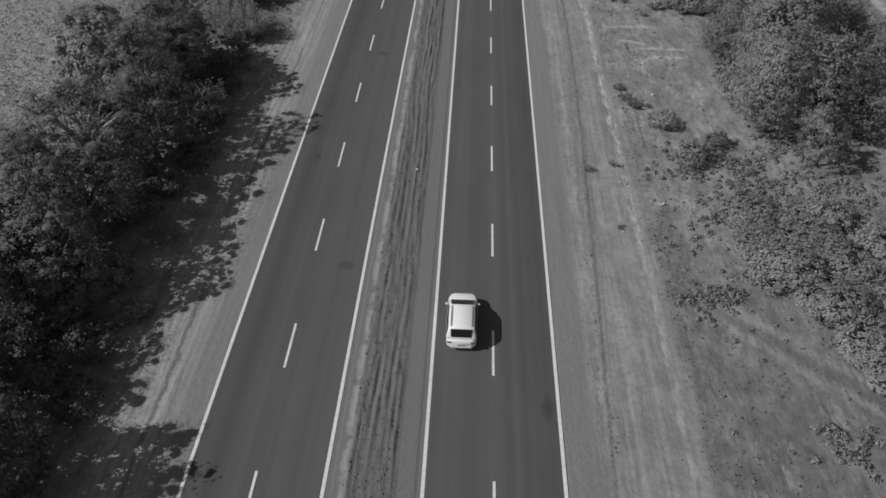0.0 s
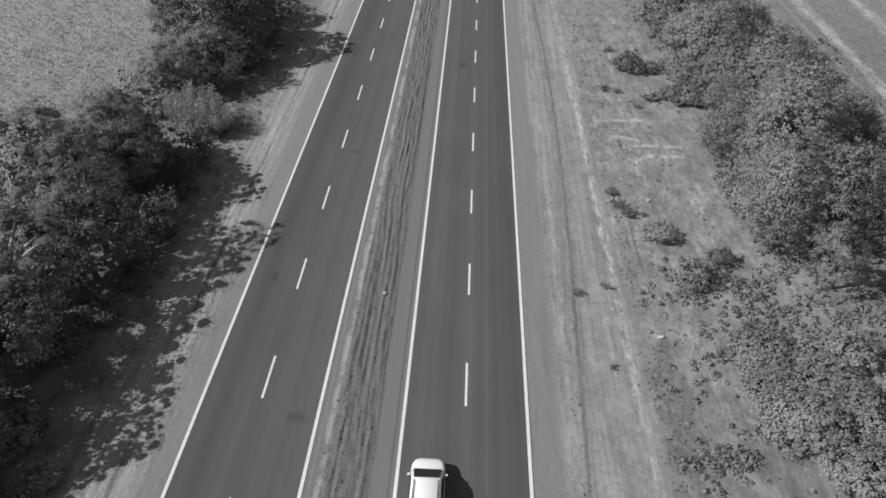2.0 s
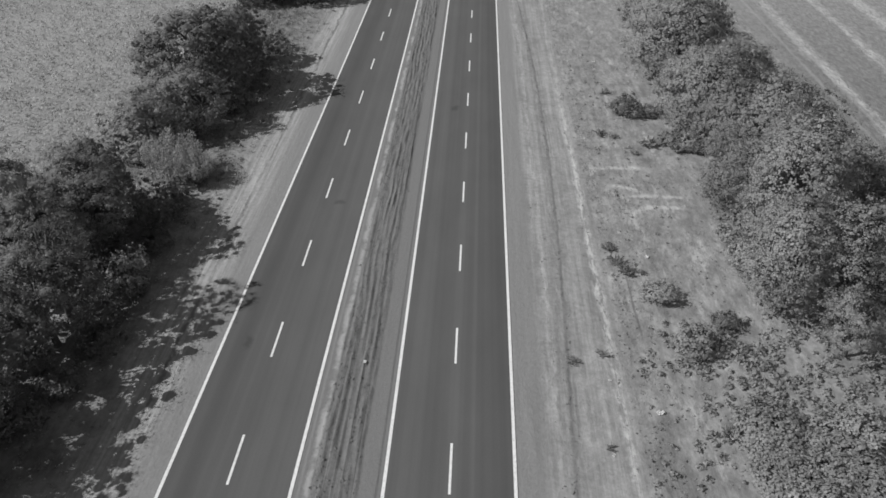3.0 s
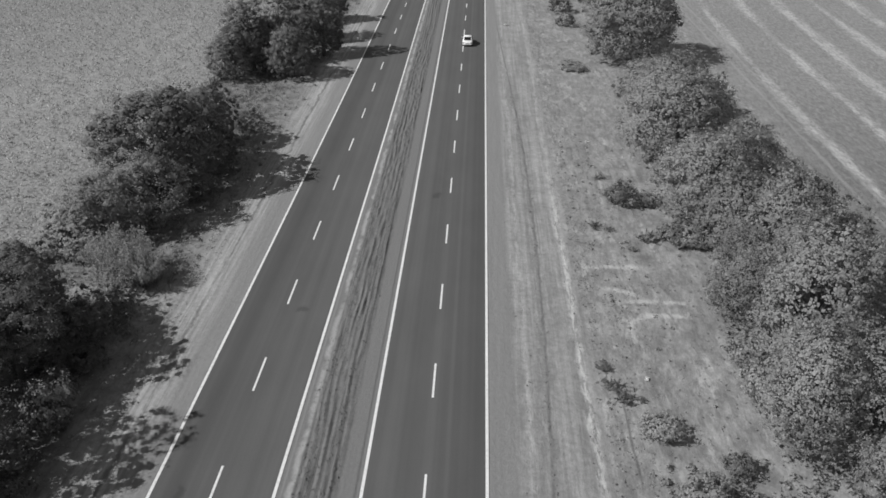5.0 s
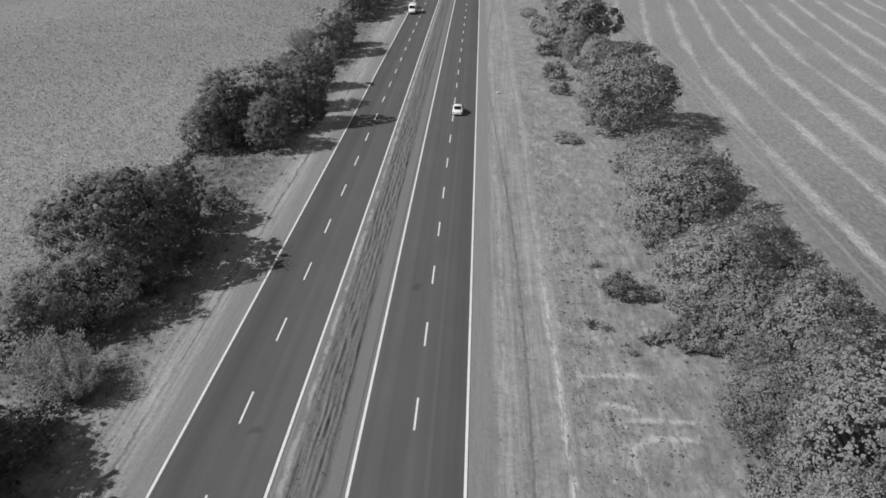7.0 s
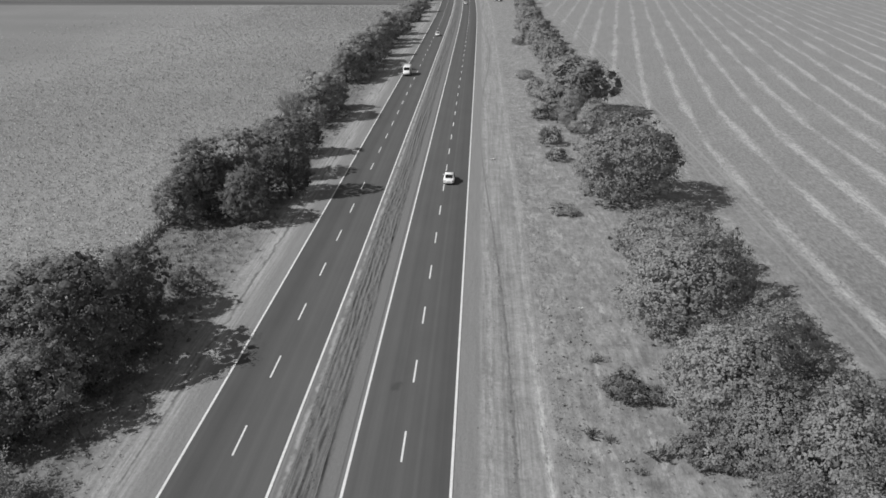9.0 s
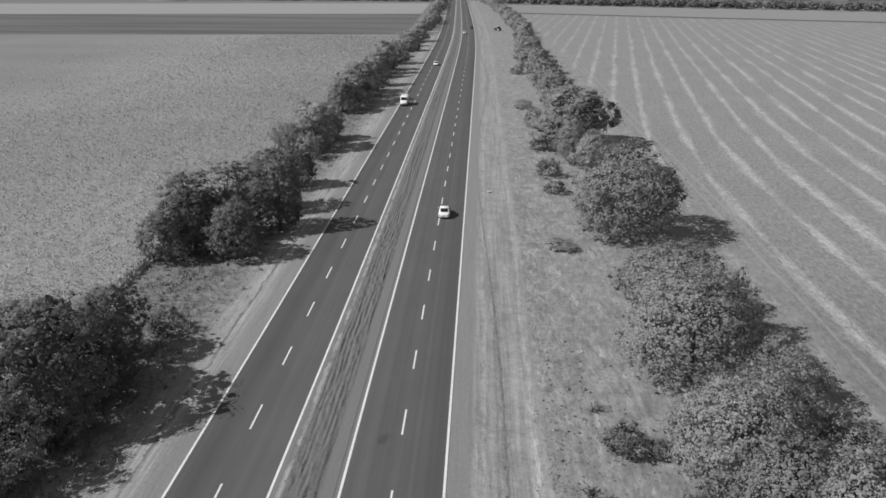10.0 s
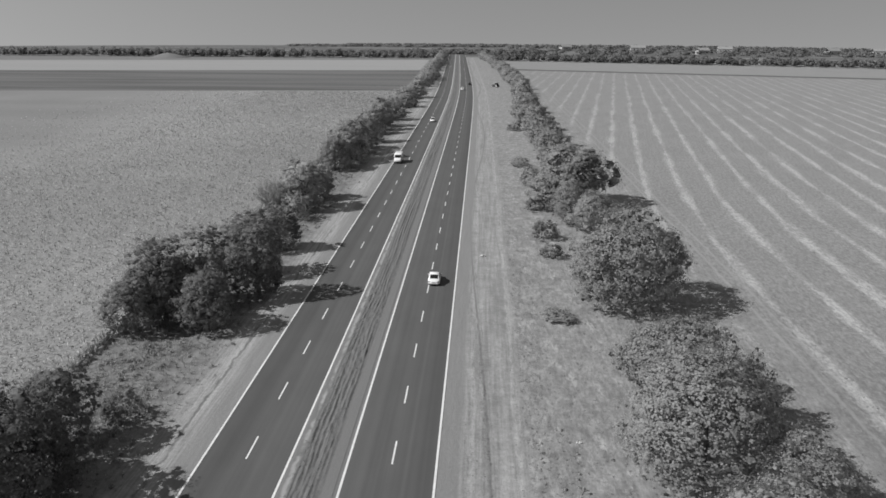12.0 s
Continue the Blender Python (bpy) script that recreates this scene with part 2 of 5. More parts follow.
    # fields far off
    cut = k.math("ADD", y, k.math("MULTIPLY", x, 0.3))
    far_e = k.mix(band(k, cut, 690.0, 706.0, 2.0), k.mix(big, 0.19, 0.24), 0.07)
    east_far = k.math("MULTIPLY", k.step(x, 10.0, 30.0), k.step(cut, 684.0, 692.0))
    v = k.mix(east_far, v, far_e)
    # west: maize soil, dark ploughland, pale stubble, grey strip
    bar = k.noise(k.join(x, y, 0.0), 1.0, 3, 0.6, (0.004, 0.05, 1))
    c1 = k.math("SUBTRACT", y, k.math("MULTIPLY", x, 0.128))
    c2 = k.math("SUBTRACT", y, k.math("MULTIPLY", x, 0.161))
    c3 = k.math("SUBTRACT", y, k.math("MULTIPLY", x, 0.192))
    plot = k.noise(k.join(x, y, 0.0), 1.0, 3, 0.5, (0.012, 0.008, 1))
    stalks = k.noise(k.join(u, y, 0.0), 1.0, 3, 0.7, (3.4, 1.7, 1))
    maize = k.math("MULTIPLY", k.mix(big, 0.215, 0.265), k.step(stalks, 0.36, 0.62, 0.66, 1.16))
    maize = k.math("MULTIPLY", maize, k.step(plot, 0.35, 0.65, 0.88, 1.12))
    green_crop = k.math("MULTIPLY", k.mix(bar, 0.165, 0.215), k.step(plot, 0.35, 0.65, 0.92, 1.08))
    maize = k.mix(k.step(k.math("ADD", x, k.math("MULTIPLY", k.math("SUBTRACT", big, 0.5), 30.0)), -165.0, -90.0), green_crop, maize)
    w = k.mix(k.step(c1, 475.0, 480.0), maize, k.mix(k.step(bar, 0.35, 0.65), 0.07, 0.125))
    w = k.mix(k.step(c2, 673.0, 679.0), w, k.mix(bar, 0.23, 0.28))
    w = k.mix(k.step(c3, 858.0, 866.0), w, 0.15)
    v = k.mix(k.step(k.math("ADD", u, k.math("MULTIPLY", wob, 0.5)), -34.5, -33.0), w, v)
    # beyond the last fields
    away = k.noise(k.join(x, y, 0.0), 1.0, 3, 0.5, (0.004, 0.012, 1))
    v = k.mix(k.step(y, 900.0, 960.0), v, k.mix(k.step(away, 0.5, 0.6), 0.09, 0.15))
    k.grey(v)
    k.bsdf.inputs["Sheen Weight"].default_value = 0.08
    k.bump(k.math("ADD", fine, worn), 0.6, 0.12)
    return k.mat


def median_material():
    k = Nodes("median_earth", 0.95, 0.1)
    p = k.place()
    u = k.attribute("u")
    y = k.split(p)[1]
    road = k.join(u, y, 0.0)
    fine = k.noise(p, 4.0, 6, 0.75)
    streak = k.noise(road, 1.0, 5, 0.7, (5.0, 0.05, 1))
    mid = k.noise(p, 0.5, 4, 0.6)
    v = k.mix(k.step(streak, 0.3, 0.7), 0.122, 0.165)
    v = k.math("MULTIPLY", v, k.mix(fine, 0.55, 1.45))
    # long dark stripes: the shade of furrows put into the earth's colour
    furrow_shade = k.noise(road, 1.0, 3, 0.6, (7.0, 0.03, 1))
    v = k.math("MULTIPLY", v, k.step(furrow_shade, 0.3, 0.48, 0.5, 1.0))
    uw = k.math("ADD", u, k.math("MULTIPLY", k.math("SUBTRACT", mid, 0.5), 0.7))
    side = k.math("MAXIMUM", k.step(uw, -6.5, -6.1, 1.0, 0.0), k.step(uw, -3.9, -3.4))
    v = k.mix(side, v, k.math("MULTIPLY", k.mix(fine, 0.14, 0.195), k.mix(streak, 0.9, 1.1)))
    pale = k.math("MULTIPLY", band(k, uw, -6.55, -6.2, 0.15), k.step(mid, 0.35, 0.55))
    v = k.mix(pale, v, 0.29)
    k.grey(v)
    k.bump(fine, 0.8, 0.06)
    return k.mat


def leaf_material(name, lo, hi, rough=0.75):
    k = Nodes(name, rough, 0.25)
    n = k.tree.nodes.new("ShaderNodeNewGeometry")
    info = k.tree.nodes.new("ShaderNodeObjectInfo")
    v = k.mix(n.outputs["Random Per Island"], lo, hi)
    v = k.math("MULTIPLY", v, k.mix(info.outputs["Random"], 0.85, 1.15))
    v = k.math("MULTIPLY", v, k.mix(k.noise(n.outputs["Position"], 0.5, 3), 0.75, 1.25))
    fleck = k.noise(n.outputs["Position"], 4.5, 2, 0.6)
    v = k.math("MULTIPLY", v, k.step(fleck, 0.34, 0.64, 0.76, 1.16))
    k.grey(v)
    k.bump(fleck, 0.3, 0.1)
    thin = k.tree.nodes.new("ShaderNodeBsdfTranslucent")
    k.tree.links.new(v, thin.inputs["Color"])
    both = k.tree.nodes.new("ShaderNodeMixShader")
    both.inputs[0].default_value = 0.48
    k.tree.links.new(k.bsdf.outputs[0], both.inputs[1])
    k.tree.links.new(thin.outputs[0], both.inputs[2])
    k.tree.links.new(both.outputs[0], k.tree.nodes["Material Output"].inputs["Surface"])
    return k.mat


def plain_material(name, lo, hi, scale, rough, spec=0.3, bump=0.0, stretch=None):
    k = Nodes(name, rough, spec)
    tex = k.tree.nodes.new("ShaderNodeTexCoord").outputs["Object"]
    f = k.noise(tex, scale, 5, 0.65, stretch)
    k.grey(k.mix(f, lo, hi))
    if bump:
        k.bump(f, bump, 0.03)
    return k.mat


ASPHALT = asphalt_material()
PAINT = paint_material()
GROUND = ground_material()
MEDIAN = median_material()
LEAF_DARK = leaf_material("leaves_dark", 0.17, 0.23)
LEAF_NEAR = leaf_material("leaves_near", 0.21, 0.28)
LEAF_MID = leaf_material("leaves_mid", 0.29, 0.36)
LEAF_PALE = leaf_material("leaves_pale", 0.315, 0.365)
LEAF_GREY = leaf_material("leaves_greyish", 0.3, 0.37)
LEAF_SOFT = leaf_material("leaves_soft_grey", 0.275, 0.315)
LEAF_FAR = leaf_material("leaves_far_woods", 0.155, 0.185)
MAIZE = leaf_material("maize_leaves", 0.22, 0.6)
STRAW_PALE = leaf_material("pale_straw", 0.26, 0.4)
STRAW = leaf_material("dry_grass_blades", 0.26, 0.4)
BARK = plain_material("bark", 0.08, 0.2, 6.0, 0.9, 0.1, 0.8, (1, 1, 0.2))
DEADWOOD = plain_material("bare_grey_wood", 0.3, 0.46, 6.0, 0.85, 0.1, 0.5)
WHITE_CAR = plain_material("white_car_paint", 0.74, 0.8, 2.0, 0.3, 0.5)
DARK_CAR = plain_material("dark_car_paint", 0.03, 0.04, 2.0, 0.3, 0.5)
GLASS = plain_material("dark_car_glass", 0.012, 0.02, 1.0, 0.08, 0.6)
RUBBER = plain_material("rubber", 0.02, 0.035, 20.0, 0.85, 0.2)
RIM = plain_material("alloy", 0.35, 0.5, 10.0, 0.35, 0.6)
LAMP = plain_material("lamp_lens", 0.1, 0.16, 8.0, 0.2, 0.6)
HEADLAMP = plain_material("clear_lamp_lens", 0.5, 0.6, 8.0, 0.15, 0.6)
TRIM = plain_material("black_plastic", 0.03, 0.05, 12.0, 0.7, 0.3)
PLATE = plain_material("plate_white", 0.55, 0.65, 10.0, 0.5)
INK = plain_material("plate_ink", 0.04, 0.06, 10.0, 0.6)
PAPER = plain_material("scrap_white", 0.6, 0.75, 5.0, 0.8)
RENDERED = plain_material("pale_wall", 0.32, 0.42, 0.6, 0.9)
ROOFING = plain_material("roof_sheet", 0.2, 0.28, 0.4, 0.8)


# ---- helpers for meshes ----
def bend(y):
    """Sideways drift of the road from the line x = 0."""
    w = y - 450.0
    return -0.0047 * (y - 40.0) - 0.031 * (math.sqrt(w * w + 6400.0) + w) / 2


def part(name, bm, material, parent=None, label="", smooth=False):
    me = bpy.data.meshes.new(name)
    bm.to_mesh(me)
    bm.free()
    me.materials.append(material)
    if smooth:
        for poly in me.polygons:
            poly.use_smooth = True
    ob = new(name, me)
    ob.parent = parent
    if label:
        ob["label"] = label
    return ob


def linked(name, me, parent=None, m=None):
    ob = new(name, me)
    ob.parent = parent
    if m is not None:
        ob.matrix_basis = m
    return ob


def mesh_from(name, verts, faces, material, smooth=False):
    me = bpy.data.meshes.new(name)
    me.from_pydata([tuple(v) for v in verts], [], [tuple(f) for f in faces])
    me.materials.append(material)
    if smooth:
        me.polygons.foreach_set("use_smooth", [True] * len(me.polygons))
    me.update()
    return me


def fourfold(a):
    """The same direction for all four corners of each face."""
    return np.repeat(a[:, None, :], 4, axis=1)


def quads_mesh(name, corners, material, shade=None):
    """One mesh of loose four-cornered leaves; corners has the shape (n, 4, 3)."""
    n = len(corners)
    me = bpy.data.meshes.new(name)
    me.vertices.add(n * 4)
    me.vertices.foreach_set("co", np.asarray(corners, dtype=np.float32).reshape(-1))
    me.loops.add(n * 4)
    me.loops.foreach_set("vertex_index", np.arange(n * 4, dtype=np.int32))
    me.polygons.add(n)
    me.polygons.foreach_set("loop_start", np.arange(0, n * 4, 4, dtype=np.int32))
    me.materials.append(material)
    me.update(calc_edges=True)
    me.validate()
    if shade is not None:
        me.polygons.foreach_set("use_smooth", [True] * n)
        me.normals_split_custom_set_from_vertices(shade.reshape(-1, 3))
    return me


def box_into(bm, x0, x1, y0, y1, z0, z1):
    vs = [bm.verts.new((x, y, z)) for z in (z0, z1) for x, y in ((x0, y0), (x1, y0), (x1, y1), (x0, y1))]
    for f in ((3, 2, 1, 0), (4, 5, 6, 7), (0, 1, 5, 4), (1, 2, 6, 5), (2, 3, 7, 6), (3, 0, 4, 7)):
        bm.faces.new([vs[i] for i in f])


def bevelled_box(x0, x1, y0, y1, z0, z1, r=0.02, seg=2):
    bm = bmesh.new()
    box_into(bm, x0, x1, y0, y1, z0, z1)
    bmesh.ops.bevel(bm, geom=bm.edges[:], offset=r, segments=seg, affect="EDGES", profile=0.5)
    return bm


def tube_into(bm, points, radii, sides=7):
    """A tapered tube along points."""
    rings = []
    for i, (c, r) in enumerate(zip(points, radii)):
        c = Vector(c)
        a = Vector(points[min(i + 1, len(points) - 1)]) - Vector(points[max(i - 1, 0)])
        q = a.to_track_quat("Z", "Y")
        rings.append([bm.verts.new(c + q @ Vector((r * math.cos(2 * math.pi * j / sides), r * math.sin(2 * math.pi * j / sides), 0))) for j in range(sides)])
    for a, b in zip(rings, rings[1:]):
        for j in range(sides):
            bm.faces.new((a[j], a[(j + 1) % sides], b[(j + 1) % sides], b[j]))
    bm.faces.new(rings[-1])
    bm.faces.new(rings[0][::-1])


# ---- ground ----
def ground_height(u, y):
    side = max(0.0, u - 7.0, -17.0 - u)
    if -16.6 < u < 6.6:
        z = -0.02
    else:
        z = -0.02 - 0.18 * min(1.0, side / 6.0)
        if u < -19.0:
            z += 0.22 * noise.noise((u * 0.5, y * 0.4, 9.0)) * min(1.0, (-19.0 - u) / 3.0)
        z += (0.16 * noise.noise((u * 0.35, y * 0.12, 1.0)) + 0.09 * noise.noise((u * 1.1, y * 0.5, 4.0))) * min(1.0, side / 2.0)
    far = math.hypot(u, max(y, 0.0))
    if far > 900.0:
        z -= 1.31e-5 * (far - 900.0) ** 2
    return z


def spread(stops):
    """Coordinates from (start, end, step) stretches."""
    out = []
    for a, b, s in stops:
        n = max(1, round((b - a) / s))
        out += [a + (b - a) * i / n for i in range(n)]
    return out + [stops[-1][1]]


def sheet(name, us, ys, height, material):
    verts, faces, uu = [], [], []
    for y in ys:
        b = bend(y) if y < 1100 else bend(1100.0)
        for u in us:
            verts.append((u + b, y, height(u, y)))
            uu.append(u)
    n = len(us)
    for j in range(len(ys) - 1):
        for i in range(n - 1):
            a = j * n + i
            faces.append((a, a + 1, a + 1 + n, a + n))
    me = mesh_from(name, verts, faces, material, True)
    at = me.attributes.new("u", "FLOAT", "POINT")
    at.data.foreach_set("value", uu)
    return new(name, me)


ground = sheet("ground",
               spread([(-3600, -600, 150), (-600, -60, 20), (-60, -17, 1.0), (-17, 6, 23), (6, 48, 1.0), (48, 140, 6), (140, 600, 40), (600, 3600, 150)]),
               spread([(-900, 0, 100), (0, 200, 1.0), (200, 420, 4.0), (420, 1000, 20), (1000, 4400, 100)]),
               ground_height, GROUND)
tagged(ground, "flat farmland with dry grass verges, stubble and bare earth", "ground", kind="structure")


# ---- road ----
ROAD_YS = spread([(-300, 0, 30), (0, 400, 10), (400, 1000, 10)])


def shift(y, drift):
    t = min(1.0, max(0.0, (y - 30.0) / 90.0))
    return drift * t * t * (3 - 2 * t)


def dash_middle(i):
    return float(np.interp(i, (-30, 0, 8, 18, 26, 90), (-282.0, 41.85, 126.2, 229.6, 316.8, 1000.0)))


def strip(name, u0, u1, z, material, parent=None, thick=0.0, ys=None, cols=1, drift=0.0):
    ys = ys or ROAD_YS
    us = [u0 + (u1 - u0) * i / cols for i in range(cols + 1)]
    verts, faces, uu = [], [], []
    for y in ys:
        for u in us:
            verts.append((u + bend(y) + shift(y, drift), y, z))
            uu.append(u)
    n = len(us)
    for j in range(len(ys) - 1):
        for i in range(n - 1):
            a = j * n + i
            faces.append((a, a + 1, a + 1 + n, a + n))
    if thick:
        top = len(verts)
        for y in ys:
            for u in (u0 - 0.08, u1 + 0.08):
                verts.append((u + bend(y) + shift(y, drift), y, z - thick))
                uu.append(u)
        for j in range(len(ys) - 1):
            a, b = top + 2 * j, top + 2 * j + 2
            faces.append((a, j * n, (j + 1) * n, b))
            faces.append((j * n + n - 1, a + 1, b + 1, (j + 1) * n + n - 1))
    me = mesh_from(name, verts, faces, material)
    at = me.attributes.new("u", "FLOAT", "POINT")
    at.data.foreach_set("value", uu)
    ob = new(name, me)
    ob.parent = parent
    return ob


def carriageway(name, u_left, u_right, label, drift=0.0):
    road = strip(name, u_left - 0.13, u_right + 0.13, 0.0, ASPHALT, None, 0.2, cols=6, drift=drift)
    tagged(road, label, "road", kind="structure")
    for u in (u_left, u_right):
        strip("edge_line", u - 0.1, u + 0.1, 0.006, PAINT, road, drift=drift)
    bm = bmesh.new()
    box_into(bm, -0.075, 0.075, -1.83, 1.83, 0.0, 0.006)
    bmesh.ops.subdivide_edges(bm, edges=[e for e in bm.edges if abs(e.verts[0].co.y - e.verts[1].co.y) > 1], cuts=3)
    first = part("lane_dash", bm, PAINT, road)
    mid = (u_left + u_right) / 2
    for i in range(-4, 80):
        y = dash_middle(i)
        turn = math.degrees(math.atan2(bend(y - 1) - bend(y + 1), 2.0))
        m = pose(mid + bend(y) + shift(y, drift), y, 0.002, 0, 0, turn)
        if i == -4:
            first.matrix_basis = m
        else:
            linked("lane_dash", first.data, road, m)
    return road


carriageway("road_west", -14.69, -7.30, "grey asphalt carriageway with white edge lines and dashes", 0.25)
carriageway("road_east", -2.13, 5.31, "grey asphalt carriageway with white edge lines and dashes")


def median_height(u, y):
    t = (u + 6.95) / 4.5
    mid = max(0.0, min(1.0, (u + 6.4) / 0.5, (-3.5 - u) / 0.4))
    row = u + 0.14 * math.sin(y * 0.11) + 0.07 * math.sin(y * 0.29 + 1.3) + 0.16 * noise.noise((u * 0.8, y * 0.2, 3.0))
    ridge = abs((row / 0.42) % 1.0 - 0.5) * 2.0
    h = 0.03 + mid * (0.05 + 0.10 * ridge * max(0.0, 0.5 + 1.1 * noise.noise((u * 1.7, y * 0.16, 2.0)))
                      + 0.09 * noise.noise((u * 2.4, y * 0.9, 7.0)))
    return max(h, 0.005) if 0.02 < t < 0.98 else -0.008


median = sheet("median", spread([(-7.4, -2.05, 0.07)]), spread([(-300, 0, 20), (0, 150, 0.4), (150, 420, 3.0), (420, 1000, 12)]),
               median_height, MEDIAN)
tagged(median, "strip of churned dark earth between the carriageways", "median", kind="structure")


def clods(name, seed, u, y, base, lo, hi, material, label):
    """Loose lumps of earth, six corners each, in one mesh."""
    rng = np.random.default_rng(seed)
    n = len(u)
    x = u + np.array([bend(v) for v in y])
    z = np.array([base(a, b) for a, b in zip(u, y)])
    r = rng.uniform(lo, hi, n) * rng.uniform(0.5, 1.0, n)
    six = np.array(((1, 0, 0), (0, 1, 0), (-1, 0, 0), (0, -1, 0), (0, 0, 0.8), (0, 0, -0.8)), dtype=float)
    v = np.stack([x, y, z + r * 0.25], axis=1)[:, None, :] + six[None] * r[:, None, None] * rng.uniform(0.6, 1.3, (n, 6, 1))
    tri = np.array(((0, 1, 4), (1, 2, 4), (2, 3, 4), (3, 0, 4), (1, 0, 5), (2, 1, 5), (3, 2, 5), (0, 3, 5)))
    f = (tri[None] + (np.arange(n) * 6)[:, None, None]).reshape(-1, 3)
    ob = new(name, mesh_from(name, v.reshape(-1, 3), f, material))
    return tagged(ob, label, "clods", kind="stuff")


rng_clod = np.random.default_rng(17)
EARTH = plain_material("earth_clods", 0.1, 0.19, 2.0, 0.95, 0.1)
lines = rng_clod.choice((-6.0, -5.55, -5.0, -4.35, -4.0), 4200, p=(0.28, 0.24, 0.12, 0.22, 0.14))
clods("earth_clods", 2, lines + rng_clod.normal(0, 0.2, 4200), 12 + 150 * rng_clod.uniform(0, 1, 4200) ** 1.3, median_height, 0.035, 0.1, EARTH, "dark clods of earth along the median")
ey = 15 + 120 * rng_clod.uniform(0, 1, 1300)
rut_u = 8.35 + 1.5 * np.cos((ey - 86.0) * 0.03)
eu = np.where(rng_clod.uniform(0, 1, 1300) < 0.5, rut_u + rng_clod.normal(0, 0.22, 1300), rng_clod.choice((8.1, 12.4, 13.4), 1300) + rng_clod.normal(0, 0.4, 1300))
clods("earth_clods", 3, eu, ey, ground_height, 0.03, 0.10, EARTH, "small clods and stones on the bare verge")


# ---- trees and shrubs ----
def leaves_at(rng, pts, normals, size, aspect=0.74, bow=0.25):
    """Leaf-shaped quads at pts, facing about along normals."""
    n = len(pts)
    rnd = rng.normal(size=(n, 3))
    a = np.cross(normals, rnd)
    a /= np.linalg.norm(a, axis=1)[:, None] + 1e-9
    b = np.cross(normals, a)
    b /= np.linalg.norm(b, axis=1)[:, None] + 1e-9
    s = (size * rng.uniform(0.65, 1.35, n))[:, None]
    drop = normals * s * bow
    return np.stack([pts - a * s, pts - b * s * aspect + drop, pts + a * s, pts + b * s * aspect + drop], axis=1)


def sphere_dirs(rng, n):
    d = rng.normal(size=(n, 3))
    return d / np.linalg.norm(d, axis=1)[:, None]


def ball_quads(n):
    """A unit ball of 6 n n four-cornered faces."""
    out = []
    for ax in range(3):
        for sg in (-1.0, 1.0):
            for i in range(n):
                for j in range(n):
                    q = []
                    for di, dj in ((0, 0), (1, 0), (1, 1), (0, 1)):
                        v = np.zeros(3)
                        v[ax], v[(ax + 1) % 3], v[(ax + 2) % 3] = sg, 2.0 * (i + di) / n - 1.0, 2.0 * (j + dj) / n - 1.0
                        q.append(v / np.linalg.norm(v))
                    out.append(q if sg > 0 else q[::-1])
    return np.array(out)


HEART = ball_quads(1)
ROUND = ball_quads(2)


